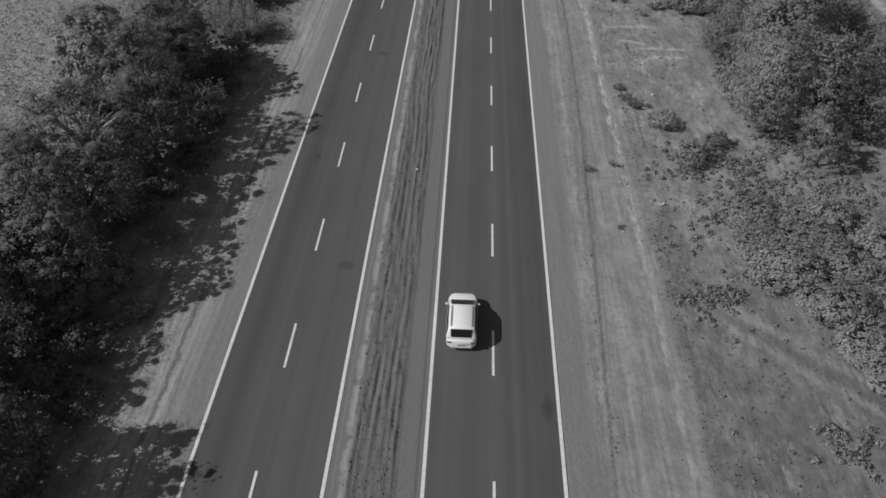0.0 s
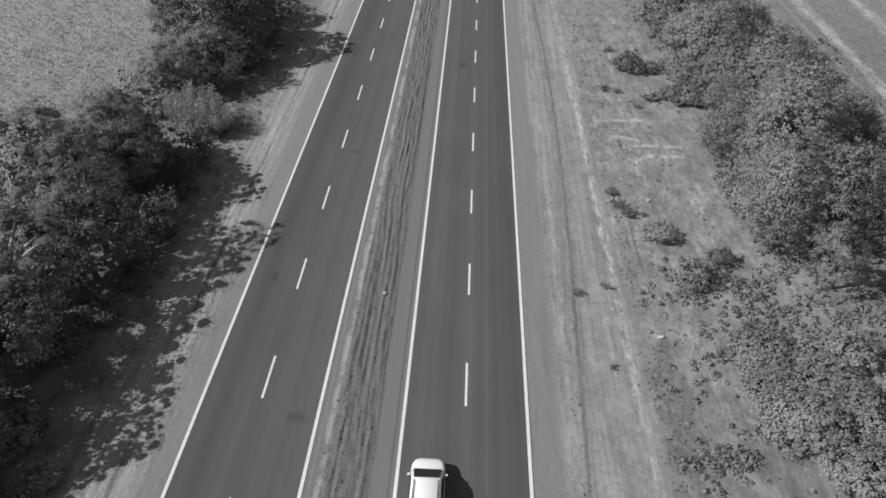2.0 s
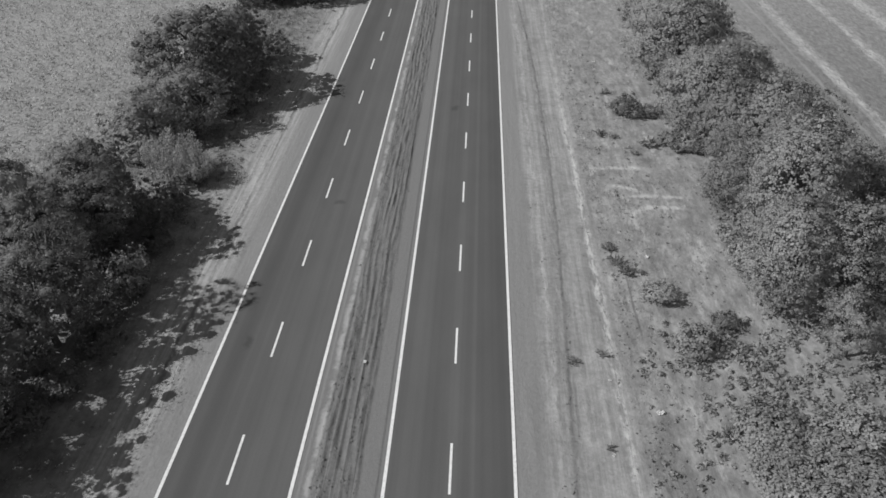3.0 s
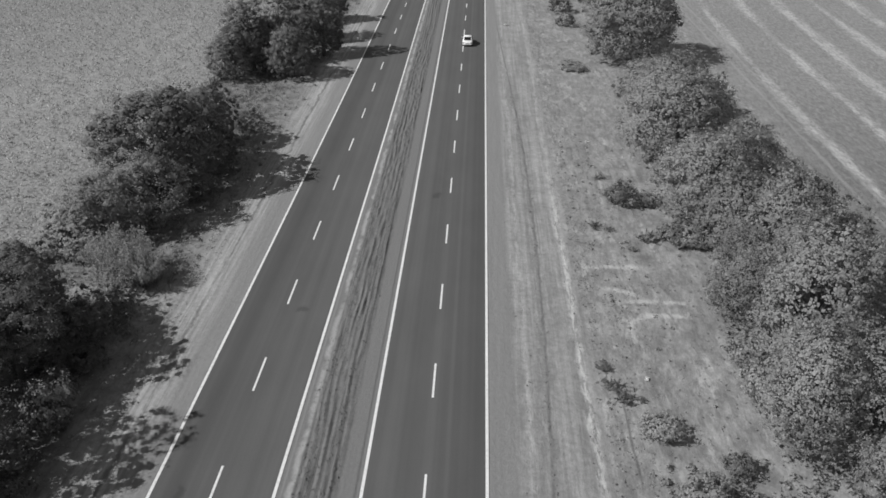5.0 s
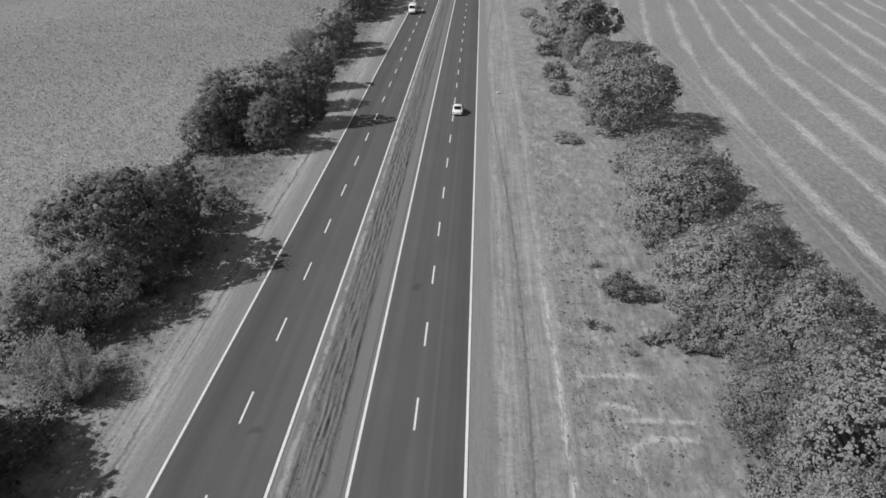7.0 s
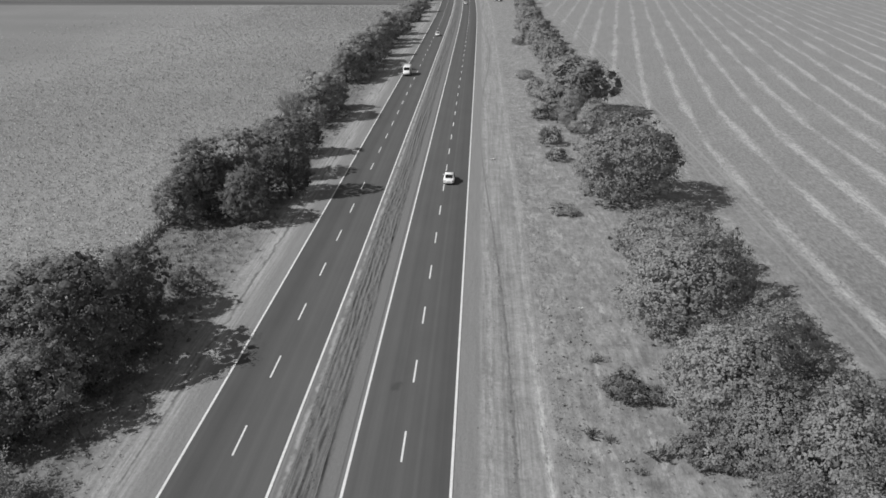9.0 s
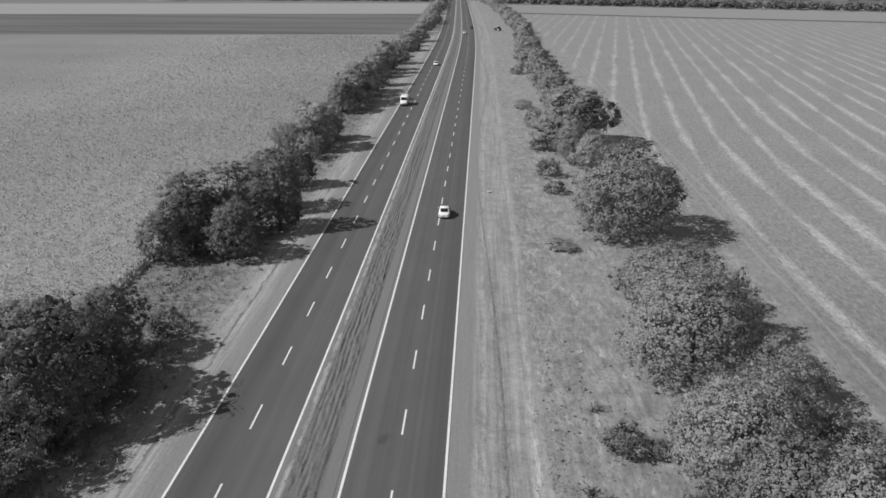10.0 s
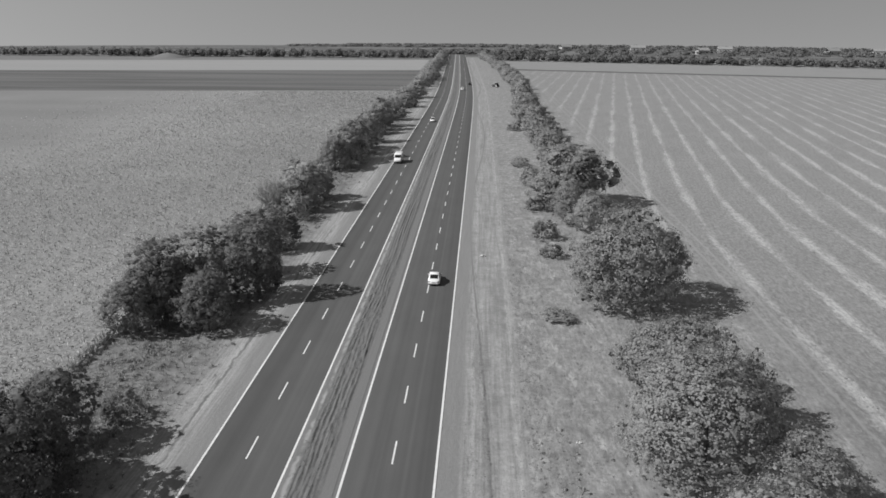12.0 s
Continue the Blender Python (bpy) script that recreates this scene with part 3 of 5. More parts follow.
def crown_mesh(name, seed, count, size, material, tall=2.0, lobes=14, sprays=230, low=0.0, floret=0.14, open_share=0.0, flat=0.8, inner=1.0, lump=0.7, even=0.6):
    """A crown of radius 1 and height 1, to be scaled to about tall times as high as its radius: rounded lobes set with
    small sprays of leaves. open_share: the part of the sprays that is missing; inner: how dense the inside is; lump: how far
    the dense leafage of a spray reaches; even: how far the whole crown sets the leaves' slant."""
    rng = np.random.default_rng(seed)
    axis = sphere_dirs(rng, lobes * 3)
    picked = [axis[0] * np.array((1, 1, 0)) + np.array((0, 0, 1.0))]
    for d in axis[1:]:
        if d[2] > -0.55 and all(d @ (q / np.linalg.norm(q)) < 0.8 for q in picked):
            picked.append(d)
    axis = np.array([q / np.linalg.norm(q) for q in picked[:lobes]])
    reach = rng.uniform(0.76, 1.17, len(axis))
    mid = low + (1.0 - low) * 0.4

    def surface(d):
        """The point of the lobed hull in the direction d, one unit being the crown's radius."""
        dots = d @ axis.T
        near = dots.argmax(axis=1)
        bulge = np.clip((dots.max(axis=1) - 0.62) / 0.38, 0.0, 1.0)
        k = reach[near] * (0.66 + 0.37 * np.sqrt(bulge))
        flat_d = np.hypot(d[:, 0], d[:, 1])
        wide = np.where(d[:, 2] < 0, flat_d ** -0.45, flat_d ** -0.15)
        up = np.where(d[:, 2] < 0, mid - low, 1.0 - mid) * tall
        p = np.stack([d[:, 0] * wide * k, d[:, 1] * wide * k, d[:, 2] * up * np.where(d[:, 2] < 0, 1.0, k)], axis=1)
        p[:, 2] += mid * tall
        return p

    d = sphere_dirs(rng, sprays * 3)
    d[:, 2] += 0.22
    d /= np.linalg.norm(d, axis=1)[:, None]
    d = d[d[:, 2] > -0.75][:sprays]
    if open_share:
        gap = np.sin(d @ rng.normal(size=3) * 4.0 + 1.0) + np.sin(d @ rng.normal(size=3) * 6.0) + 0.6 * rng.normal(size=len(d))
        d = d[gap > np.quantile(gap, open_share)]
    cs = surface(d) * np.array((0.97, 0.97, 1.0))
    depth = rng.uniform(0.8, 1.02, len(d)) + 0.12 * rng.uniform(0, 1, len(d)) ** 4
    heart_at = np.array((0.0, 0.0, mid * tall))
    cs = heart_at + (cs - heart_at) * depth[:, None]
    rs = floret * rng.uniform(0.5, 1.5, len(d))
    per = count // len(d)
    own = np.repeat(np.arange(len(d)), per)
    e = sphere_dirs(rng, len(own))
    inward = (e * d[own]).sum(axis=1) < -0.35
    e[inward] *= -1.0
    e[:, 2] = np.where(e[:, 2] < -0.4, -e[:, 2], e[:, 2])
    pts = cs[own] + e * np.array((1.0, 1.0, flat)) * (rs[own] * rng.uniform(0.5, 1.75, len(own)))[:, None]
    hull = d * np.array((1.0, 1.0, 1.0 / max(tall * 0.6, 0.5)))
    hull /= np.linalg.norm(hull, axis=1)[:, None]
    soft_nor = (1.1 - even) * e + even * hull[own] + 0.2 * rng.normal(size=e.shape) + np.array((0, 0, 0.12))
    soft_nor /= np.linalg.norm(soft_nor, axis=1)[:, None]
    face_nor = soft_nor + 0.22 * rng.normal(size=e.shape)
    face_nor /= np.linalg.norm(face_nor, axis=1)[:, None]
    quads = [leaves_at(rng, pts, face_nor, size)]
    ways = [fourfold(soft_nor)]
    # the leafage in the middle of each spray, closed and uneven
    if lump:
        for i in range(len(d)):
            turned = np.linalg.qr(rng.normal(size=(3, 3)))[0]
            ball = (HEART if floret < 0.09 else ROUND) @ (turned * np.sign(np.linalg.det(turned)))
            ball = ball[(ball.mean(axis=1) @ d[i]) > -0.1]
            rough = 1.0 + 0.2 * np.sin(ball @ rng.normal(size=3) * 4.0 + i)[:, :, None]
            quads.append(cs[i] + ball * rough * np.array((1.0, 1.0, flat)) * rs[i] * lump)
            ways.append(0.4 * ball + 0.6 * hull[i] + 0.25 * rng.normal(size=3))
    # the dense inside, which keeps light from shining through
    more = int(len(d) * 6 * inner)
    if more:
        c = sphere_dirs(rng, more)
        p = heart_at + (surface(c) - heart_at) * rng.uniform(0.6, 0.9, more)[:, None]
        quads.append(leaves_at(rng, p, c + 0.3 * rng.normal(size=c.shape), size * 1.7))
        ways.append(fourfold(c))
    quads, ways = np.concatenate(quads), np.concatenate(ways)
    keep = quads[:, :, 2].min(axis=1) > 0.0
    quads, ways = quads[keep], ways[keep]
    quads = quads / np.array((1.0, 1.0, quads[:, :, 2].max()))
    ways = ways / (np.linalg.norm(ways, axis=2)[:, :, None] + 1e-6) * np.array((1.0, 1.0, tall))
    ways /= np.linalg.norm(ways, axis=2)[:, :, None]
    me = quads_mesh(name, quads, material, ways)
    me["tall"] = tall
    return me


def nearest_shape(meshes, i, aspect):
    """The mesh that was made for about this height to radius; those about as good take turns."""
    order = sorted(meshes, key=lambda me: abs(math.log(me["tall"] / aspect)))
    good = [me for me in order if abs(math.log(me["tall"] / aspect)) < abs(math.log(order[0]["tall"] / aspect)) + 0.12]
    return good[i % len(good)]


def wispy_mesh(name, seed, stems, per, size, material):
    """An open bush of many upright twigs with small leaves, in a unit cylinder."""
    rng = np.random.default_rng(seed)
    pts = []
    for i in range(stems):
        a = rng.uniform(0, 2 * math.pi)
        lean = math.sqrt(rng.uniform(0.0, 1.0))
        top = np.array((math.cos(a) * lean, math.sin(a) * lean, rng.uniform(0.55, 1.0) * (1.05 - 0.35 * lean)))
        root = np.array((math.cos(a) * 0.12, math.sin(a) * 0.12, 0.0))
        t = rng.uniform(0.15, 1.0, per) ** 0.7
        p = root + (top - root) * t[:, None] + rng.normal(size=(per, 3)) * 0.035
        pts.append(p)
    pts = np.concatenate(pts)
    nor = sphere_dirs(rng, len(pts)) + np.array((0, 0, 0.4))
    nor /= np.linalg.norm(nor, axis=1)[:, None]
    return quads_mesh(name, leaves_at(rng, pts, nor, size, 0.4), material)


def trunk_mesh(name, seed, limbs, material, thick=0.045, bare=0):
    """Trunk and limbs in a unit height; bare: limbs that stick out of the crown."""
    rng = np.random.default_rng(seed)
    bm = bmesh.new()
    lean = rng.uniform(-0.05, 0.05, 2)
    stem = [(0, 0, 0), (lean[0] * 0.4, lean[1] * 0.4, 0.22), (lean[0], lean[1], 0.45), (lean[0] * 1.6, lean[1] * 1.2, 0.72)]
    tube_into(bm, stem, [thick * 1.35, thick, thick * 0.75, thick * 0.25], 9)
    for i in range(limbs + bare):
        a = i * 2.4 + rng.uniform(-0.4, 0.4)
        z0 = rng.uniform(0.2, 0.5)
        reach = rng.uniform(0.28, 0.46) * (1.3 if i >= limbs else 1.0)
        rise = rng.uniform(0.2, 0.42) + (0.16 if i >= limbs else 0.0)
        pts = []
        for t in (0.0, 0.35, 0.7, 1.0):
            w = rng.uniform(-0.03, 0.03, 2) * t
            pts.append((lean[0] * z0 * 2 + math.cos(a) * reach * t + w[0], lean[1] * z0 * 2 + math.sin(a) * reach * t + w[1], z0 + rise * t ** 0.8))
        tube_into(bm, pts, [thick * 0.5, thick * 0.38, thick * 0.24, thick * 0.08], 6)
        if i >= limbs:
            for k in range(3):
                e = Vector(pts[2]) + Vector(rng.normal(size=3)) * 0.09 + Vector((0, 0, 0.07))
                tube_into(bm, [pts[1 + k % 2], tuple((Vector(pts[1 + k % 2]) + e) / 2 + Vector((0, 0, 0.02))), tuple(e)], [thick * 0.2, thick * 0.14, thick * 0.05], 5)
    me = bpy.data.meshes.new(name)
    bm.to_mesh(me)
    bm.free()
    me.materials.append(material)
    me.polygons.foreach_set("use_smooth", [True] * len(me.polygons))
    return me


DARK = [crown_mesh("crown", 11 + i, 11000, 0.019, LEAF_DARK, t, 15, 460, 0.0, 0.105, 0.06, 0.75, 0.7, 0.6, 0.5) for i, t in enumerate((1.7, 1.95, 2.1, 2.5))]
FAR_DARK = [crown_mesh("crown", 17 + i, 3000, 0.036, LEAF_MID, t, 12, 130, 0.0, 0.16, 0.08, 0.7) for i, t in enumerate((1.9, 2.2))]
NEAR = [crown_mesh("crown", 25 + i, 9800, 0.0185, LEAF_NEAR, t, 11, 210, 0.26, 0.14, 0.24, 0.5, 0.35, 0.55) for i, t in enumerate((2.1, 2.5, 2.8, 3.6))]
BRUSHY = [crown_mesh("crown", 141 + i, 9800, 0.02, LEAF_MID, t, 14, 430, 0.0, 0.1, 0.14, 1.0, 0.8, 0.48, 0.5) for i, t in enumerate((1.9, 2.2))]
SPARSE = [crown_mesh("crown", 21, 8500, 0.023, LEAF_MID, 2.8, 11, 150, 0.1, 0.15, 0.25, 0.7, 0.5, 0.5)]
MID = [crown_mesh("crown", 31 + i, 3800, 0.032, LEAF_MID, t, 13, 150, 0.0, 0.15, 0.05, 0.75) for i, t in enumerate((1.75, 2.0, 2.3))]
PALE = [crown_mesh("crown", 51 + i, 12900, 0.0185, LEAF_PALE, t, 16, 720, 0.0, 0.08, 0.0, 0.9, 0.7, 0.46, 0.8) for i, t in enumerate((1.7, 2.05, 2.3, 2.75))]
PALE_FAR = [crown_mesh("crown", 61 + i, 11800, 0.019, LEAF_GREY, t, 15, 620, 0.0, 0.085, 0.0, 0.9, 0.7, 0.48, 0.78) for i, t in enumerate((1.6, 1.85, 2.3))]
SOFT = [crown_mesh("crown", 81 + i, 12900, 0.018, LEAF_SOFT, t, 18, 760, 0.0, 0.08, 0.0, 0.85, 0.7, 0.48, 0.78) for i, t in enumerate((1.7, 2.05, 2.3, 2.75))]
LIGHT = [crown_mesh("crown", 71 + i, 1300, 0.056, LEAF_MID, t, 10, 60, 0.0, 0.2, 0.0, 0.8, 0.5) for i, t in enumerate((1.3, 1.5, 1.8))]
SHRUB = [crown_mesh("foliage", 91 + i, 1300, 0.055, LEAF_PALE, t, 8, 60, 0.0, 0.18, 0.1, 0.9, 0.4, 0.5) for i, t in enumerate((1.0, 1.3, 1.7))]
SHRUB_DARK = [crown_mesh("foliage", 96 + i, 1400, 0.052, LEAF_DARK, t, 8, 60, 0.0, 0.19, 0.15, 0.9, 0.4, 0.5) for i, t in enumerate((1.1, 1.6))]
WEED = [wispy_mesh("foliage", 131 + i, 30, 26, 0.085, LEAF_MID) for i in range(2)]
WISPY = [wispy_mesh("foliage", 121 + i, 170, 60, 0.028, LEAF_PALE) for i in range(2)]
for bush_mesh in WEED + WISPY:
    bush_mesh["tall"] = 1.2
TRUNKS = [trunk_mesh("trunk", 141 + i, 7, BARK) for i in range(3)]
OLD_TRUNK = trunk_mesh("trunk", 150, 6, DEADWOOD, 0.06, 8)

planted = [0]


def tree(u, y, r, h, crowns, label, trunk=None):
    """A tree of crown radius r and height h at road coordinate u."""
    h *= 1.06
    i = planted[0]
    planted[0] += 1
    x = u + bend(y)
    root = tagged(new("tree"), label, "tree", "roadside trees")
    root.matrix_basis = pose(x, y, ground_height(u, y) - 0.12)
    turn = (i * 67.0) % 360
    me = trunk or TRUNKS[i % len(TRUNKS)]
    linked("trunk", me, root, pose(0, 0, 0, 0, 0, turn) @ Matrix.Diagonal((max(r * 1.2, h * 0.5), max(r * 1.2, h * 0.5), h * 0.95, 1)))
    linked("crown", nearest_shape(crowns, i, h * 0.97 / (r * 1.03)), root, pose(0, 0, h * 0.03, 0, 0, turn) @ Matrix.Diagonal((r * 1.03, r * 1.03, h * 0.97, 1)))
    return root


def shrub(u, y, r, h, meshes, label, name="bush", group="roadside bushes"):
    i = planted[0]
    planted[0] += 1
    ob = linked(name, nearest_shape(meshes, i, h / r), None, pose(u + bend(y), y, ground_height(u, y) - 0.06, 0, 0, (i * 81.0) % 360) @ Matrix.Diagonal((r, r, h, 1)))
    return tagged(ob, label, name, group)


DARK_T = "broad dark-leaved roadside tree with a dense rounded crown"
OLD_T = "large old tree with bare grey limbs showing"
MID_T = "leafy green roadside tree at the edge of the field"
PALE_T = "sunlit bushy tree with small pale leaves"
SOFT_T = "grey-green bushy tree with fine soft leafage"

# west row, from south to north
tree(-27.5, 15.0, 4.6, 10.5, DARK, DARK_T)
tree(-24.6, 20.0, 4.0, 8.5, DARK, DARK_T)
tree(-31.0, 24.0, 4.4, 10.0, DARK, DARK_T)
tree(-31.5, 33.0, 4.4, 9.5, DARK, DARK_T)
tree(-27.0, 41.0, 3.6, 7.6, NEAR, DARK_T)
tree(-31.5, 40.5, 4.0, 9.0, NEAR, DARK_T)
tree(-28.2, 37.5, 3.6, 9.4, DARK, DARK_T)
tree(-25.8, 33.8, 3.0, 8.0, DARK, DARK_T)
tree(-29.2, 28.5, 3.4, 9.0, NEAR, DARK_T)
tree(-29.2, 46.2, 5.4, 9.2, NEAR, OLD_T, OLD_TRUNK)
tree(-26.0, 51.0, 3.6, 8.2, NEAR, DARK_T)
tree(-32.0, 57.0, 3.8, 10.0, MID, MID_T)
tree(-29.4, 58.0, 3.2, 8.0, NEAR, DARK_T)
tree(-28.4, 62.0, 3.3, 8.6, NEAR, MID_T)
tree(-27.6, 64.6, 3.0, 8.0, DARK, DARK_T)
tree(-30.5, 67.5, 3.2, 7.6, DARK, DARK_T)
tree(-27.4, 61.4, 3.2, 8.0, NEAR, DARK_T)
tree(-33.6, 60.5, 3.6, 9.0, NEAR, DARK_T)
tree(-26.4, 54.0, 2.3, 10.8, NEAR, DARK_T)
tree(-29.2, 94.0, 6.3, 10.6, DARK, DARK_T)
tree(-26.2, 98.0, 3.8, 8.4, DARK, DARK_T)
tree(-27.4, 104.0, 3.3, 7.4, DARK, DARK_T)
tree(-27.8, 85.6, 4.0, 7.0, BRUSHY, MID_T)
tree(-30.6, 82.5, 3.8, 6.2, BRUSHY, MID_T)
tree(-25.6, 91.0, 2.9, 5.6, BRUSHY, MID_T)
tree(-30.2, 133.8, 5.0, 10.6, DARK, DARK_T)
tree(-32.0, 129.8, 3.4, 7.0, DARK, DARK_T)
tree(-23.8, 130.8, 3.2, 7.6, DARK, DARK_T)
tree(-20.8, 142.0, 3.9, 10.8, DARK, DARK_T)
tree(-24.6, 151.0, 4.4, 9.6, DARK, DARK_T)
tree(-26.0, 192.5, 5.2, 9.8, MID, DARK_T)
tree(-25.4, 202.0, 3.8, 7.6, MID, DARK_T)
shrub(-25.6, 184.0, 2.6, 5.4, SHRUB, "leafy pale bush below the trees")
tree(-28.0, 235.0, 4.8, 8.6, MID, DARK_T)
tree(-26.4, 243.0, 4.4, 8.4, FAR_DARK, DARK_T)
tree(-26.6, 260.0, 4.4, 8.8, FAR_DARK, DARK_T)
tree(-25.6, 281.0, 4.2, 9.2, MID, MID_T)
tree(-25.6, 310.0, 4.2, 9.4, MID, MID_T)
tree(-27.0, 250.5, 6.0, 11.2, FAR_DARK, DARK_T)
tree(-26.4, 268.0, 4.8, 9.4, FAR_DARK, DARK_T)
tree(-27.4, 300.0, 4.6, 9.0, MID, MID_T)
tree(-27.0, 319.0, 4.6, 10.5, FAR_DARK, DARK_T)
shrub(-24.8, 109.5, 2.0, 3.4, SHRUB_DARK, "dark rounded bush on the verge")
shrub(-26.2, 75.8, 3.1, 4.8, WISPY, "open feathery bush with upright pale twigs")
shrub(-31.5, 80.0, 3.2, 3.8, SHRUB, "leafy bush at the edge of the maize")
tree(-29.6, 201.0, 3.8, 8.8, MID, MID_T)
shrub(-31.0, 189.5, 4.2, 7.6, WISPY, "open feathery bush with upright pale twigs")
shrub(-23.2, 57.6, 1.5, 4.2, SHRUB, "small pale-leaved sapling in the shade", "sapling")

for k, (u, y, r, h) in enumerate(((-23.2, 30.5, 1.8, 1.9), (-26.6, 32.5, 2.2, 2.2), (-25.4, 27.5, 2.0, 2.4), (-28.6, 29.0, 2.4, 3.2), (-22.4, 26.0, 1.6, 1.8),
                                  (-24.6, 36.0, 1.9, 2.2), (-28.0, 36.5, 2.2, 3.0), (-21.8, 33.5, 1.2, 1.2), (-25.2, 43.8, 1.9, 2.0), (-29.5, 42.5, 2.2, 2.4),
                                  (-23.8, 46.8, 1.7, 1.8), (-26.8, 48.2, 2.0, 2.4), (-23.0, 50.8, 1.5, 1.6), (-29.4, 51.5, 2.1, 2.6), (-24.2, 53.6, 1.8, 2.0), (-23.4, 57.0, 1.6, 1.8),
                                  (-25.4, 60.6, 1.8, 2.2), (-23.6, 63.4, 1.4, 1.6), (-30.2, 64.2, 2.0, 2.4))):
    shrub(u, y, r, h, SHRUB if k % 2 and k < 8 else SHRUB_DARK, "low leafy shrub below the roadside trees", "shrub", "shrubs below the western trees")

# east belt, from south to north
tree(33.0, 43.0, 3.4, 4.6, SOFT, SOFT_T)
tree(25.4, 58.0, 3.4, 9.4, PALE, PALE_T)
tree(28.8, 58.6, 3.4, 9.4, SOFT, SOFT_T)
tree(33.5, 59.0, 3.2, 6.0, SOFT, SOFT_T)
tree(27.8, 65.0, 4.4, 13.2, SOFT, SOFT_T)
tree(36.2, 65.0, 3.6, 7.5, SOFT, SOFT_T)
tree(25.8, 71.5, 3.2, 8.2, SOFT, SOFT_T)
tree(30.2, 77.3, 4.2, 10.4, SOFT, SOFT_T)
tree(35.4, 73.4, 3.6, 7.2, SOFT, SOFT_T)
tree(28.6, 71.0, 3.4, 9.6, SOFT, SOFT_T)
tree(32.6, 67.5, 3.2, 8.0, SOFT, SOFT_T)
tree(27.6, 82.5, 3.8, 8.2, SOFT, SOFT_T)
tree(34.8, 80.0, 3.2, 6.2, SOFT, SOFT_T)
tree(25.6, 86.8, 4.6, 10.8, PALE, PALE_T)
tree(30.0, 92.0, 5.0, 8.6, PALE, PALE_T)
tree(33.0, 86.5, 4.0, 7.6, PALE, PALE_T)
tree(26.8, 103.2, 6.0, 11.2, PALE, PALE_T)
tree(33.6, 100.0, 3.6, 6.6, PALE, PALE_T)
tree(28.0, 118.5, 5.8, 8.6, PALE_FAR, PALE_T)
tree(30.5, 111.5, 4.2, 8.4, PALE_FAR, PALE_T)
tree(28.4, 143.0, 7.4, 13.2, PALE_FAR, PALE_T)
tree(28.6, 180.5, 4.2, 7.4, PALE_FAR, PALE_T)
tree(28.0, 201.5, 7.4, 12.2, MID, MID_T)
tree(22.5, 196.8, 4.4, 7.4, MID, MID_T)
tree(27.2, 242.0, 4.6, 10.2, MID, MID_T)
tree(26.6, 296.0, 4.0, 10.4, MID, MID_T)
tree(28.2, 52.9, 1.9, 5.4, SPARSE, "slender open sapling with a bare leaning trunk")
for u, y, r, h in ((24.5, 62.2, 1.8, 3.0), (24.3, 66.4, 1.7, 2.6), (25.0, 74.4, 1.7, 2.6), (22.7, 84.6, 1.4, 1.6), (24.4, 83.6, 1.5, 2.0)):
    shrub(u, y, r, h, SHRUB, "low leafy bush at the foot of the trees")
shrub(19.6, 174.5, 2.2, 4.2, SHRUB_DARK, "dark bush standing alone on the verge")
shrub(18.9, 91.6, 1.7, 2.8, SHRUB_DARK, "dark bush standing alone on the verge")
shrub(21.9, 91.6, 1.2, 1.4, SHRUB_DARK, "low dark bush on the verge")
shrub(18.2, 53.2, 1.6, 2.2, SHRUB, "low leafy bush in dry grass")
shrub(16.7, 58.7, 1.3, 1.5, SHRUB, "low leafy bush in dry grass")
shrub(20.6, 55.6, 1.0, 1.5, SHRUB_DARK, "low dark bush on the verge")
shrub(18.4, 137.0, 2.2, 1.3, SHRUB, "clump of tall dry weeds")
shrub(20.4, 163.5, 1.8, 2.6, SHRUB_DARK, "low dark bush on the verge")
shrub(19.8, 219.0, 2.6, 5.0, SHRUB, "low leafy bush in dry grass")
shrub(19.6, 195.5, 2.4, 3.2, SHRUB_DARK, "low dark bush on the verge")
shrub(18.6, 244.0, 2.8, 2.6, SHRUB, "low leafy bush in dry grass")
shrub(20.6, 313.0, 2.4, 3.6, SHRUB_DARK, "dark bush standing alone on the verge")
tree(27.6, 224.0, 4.4, 9.4, MID, MID_T)
tree(27.6, 262.0, 4.2, 8.6, MID, MID_T)
tree(27.8, 278.0, 4.4, 9.4, MID, MID_T)
tree(28.2, 315.0, 4.4, 9.0, MID, MID_T)
tree(25.0, 184.5, 3.4, 8.6, PALE_FAR, PALE_T)
tree(29.5, 158.0, 3.6, 7.2, PALE_FAR, PALE_T)

# far ends of both rows
rng_row = random.Random(5)
for k in range(52):
    y = 336.0 + k * 12.2
    west_u = float(np.interp(y, (330, 460, 550, 900), (-27, -24.5, -22.5, -20)))
    east_u = float(np.interp(y, (330, 380, 505, 720, 840, 1000), (27.5, 29, 31.5, 30, 26.5, 22)))
    for base_u in (west_u, east_u):
        if rng_row.random() < 0.14:
            continue
        tree(base_u + rng_row.uniform(-2.2, 2.2), y + rng_row.uniform(-5, 5), rng_row.uniform(3.6, 5.4), rng_row.uniform(5.6, 8.8), LIGHT, "leafy tree in the distant roadside row")

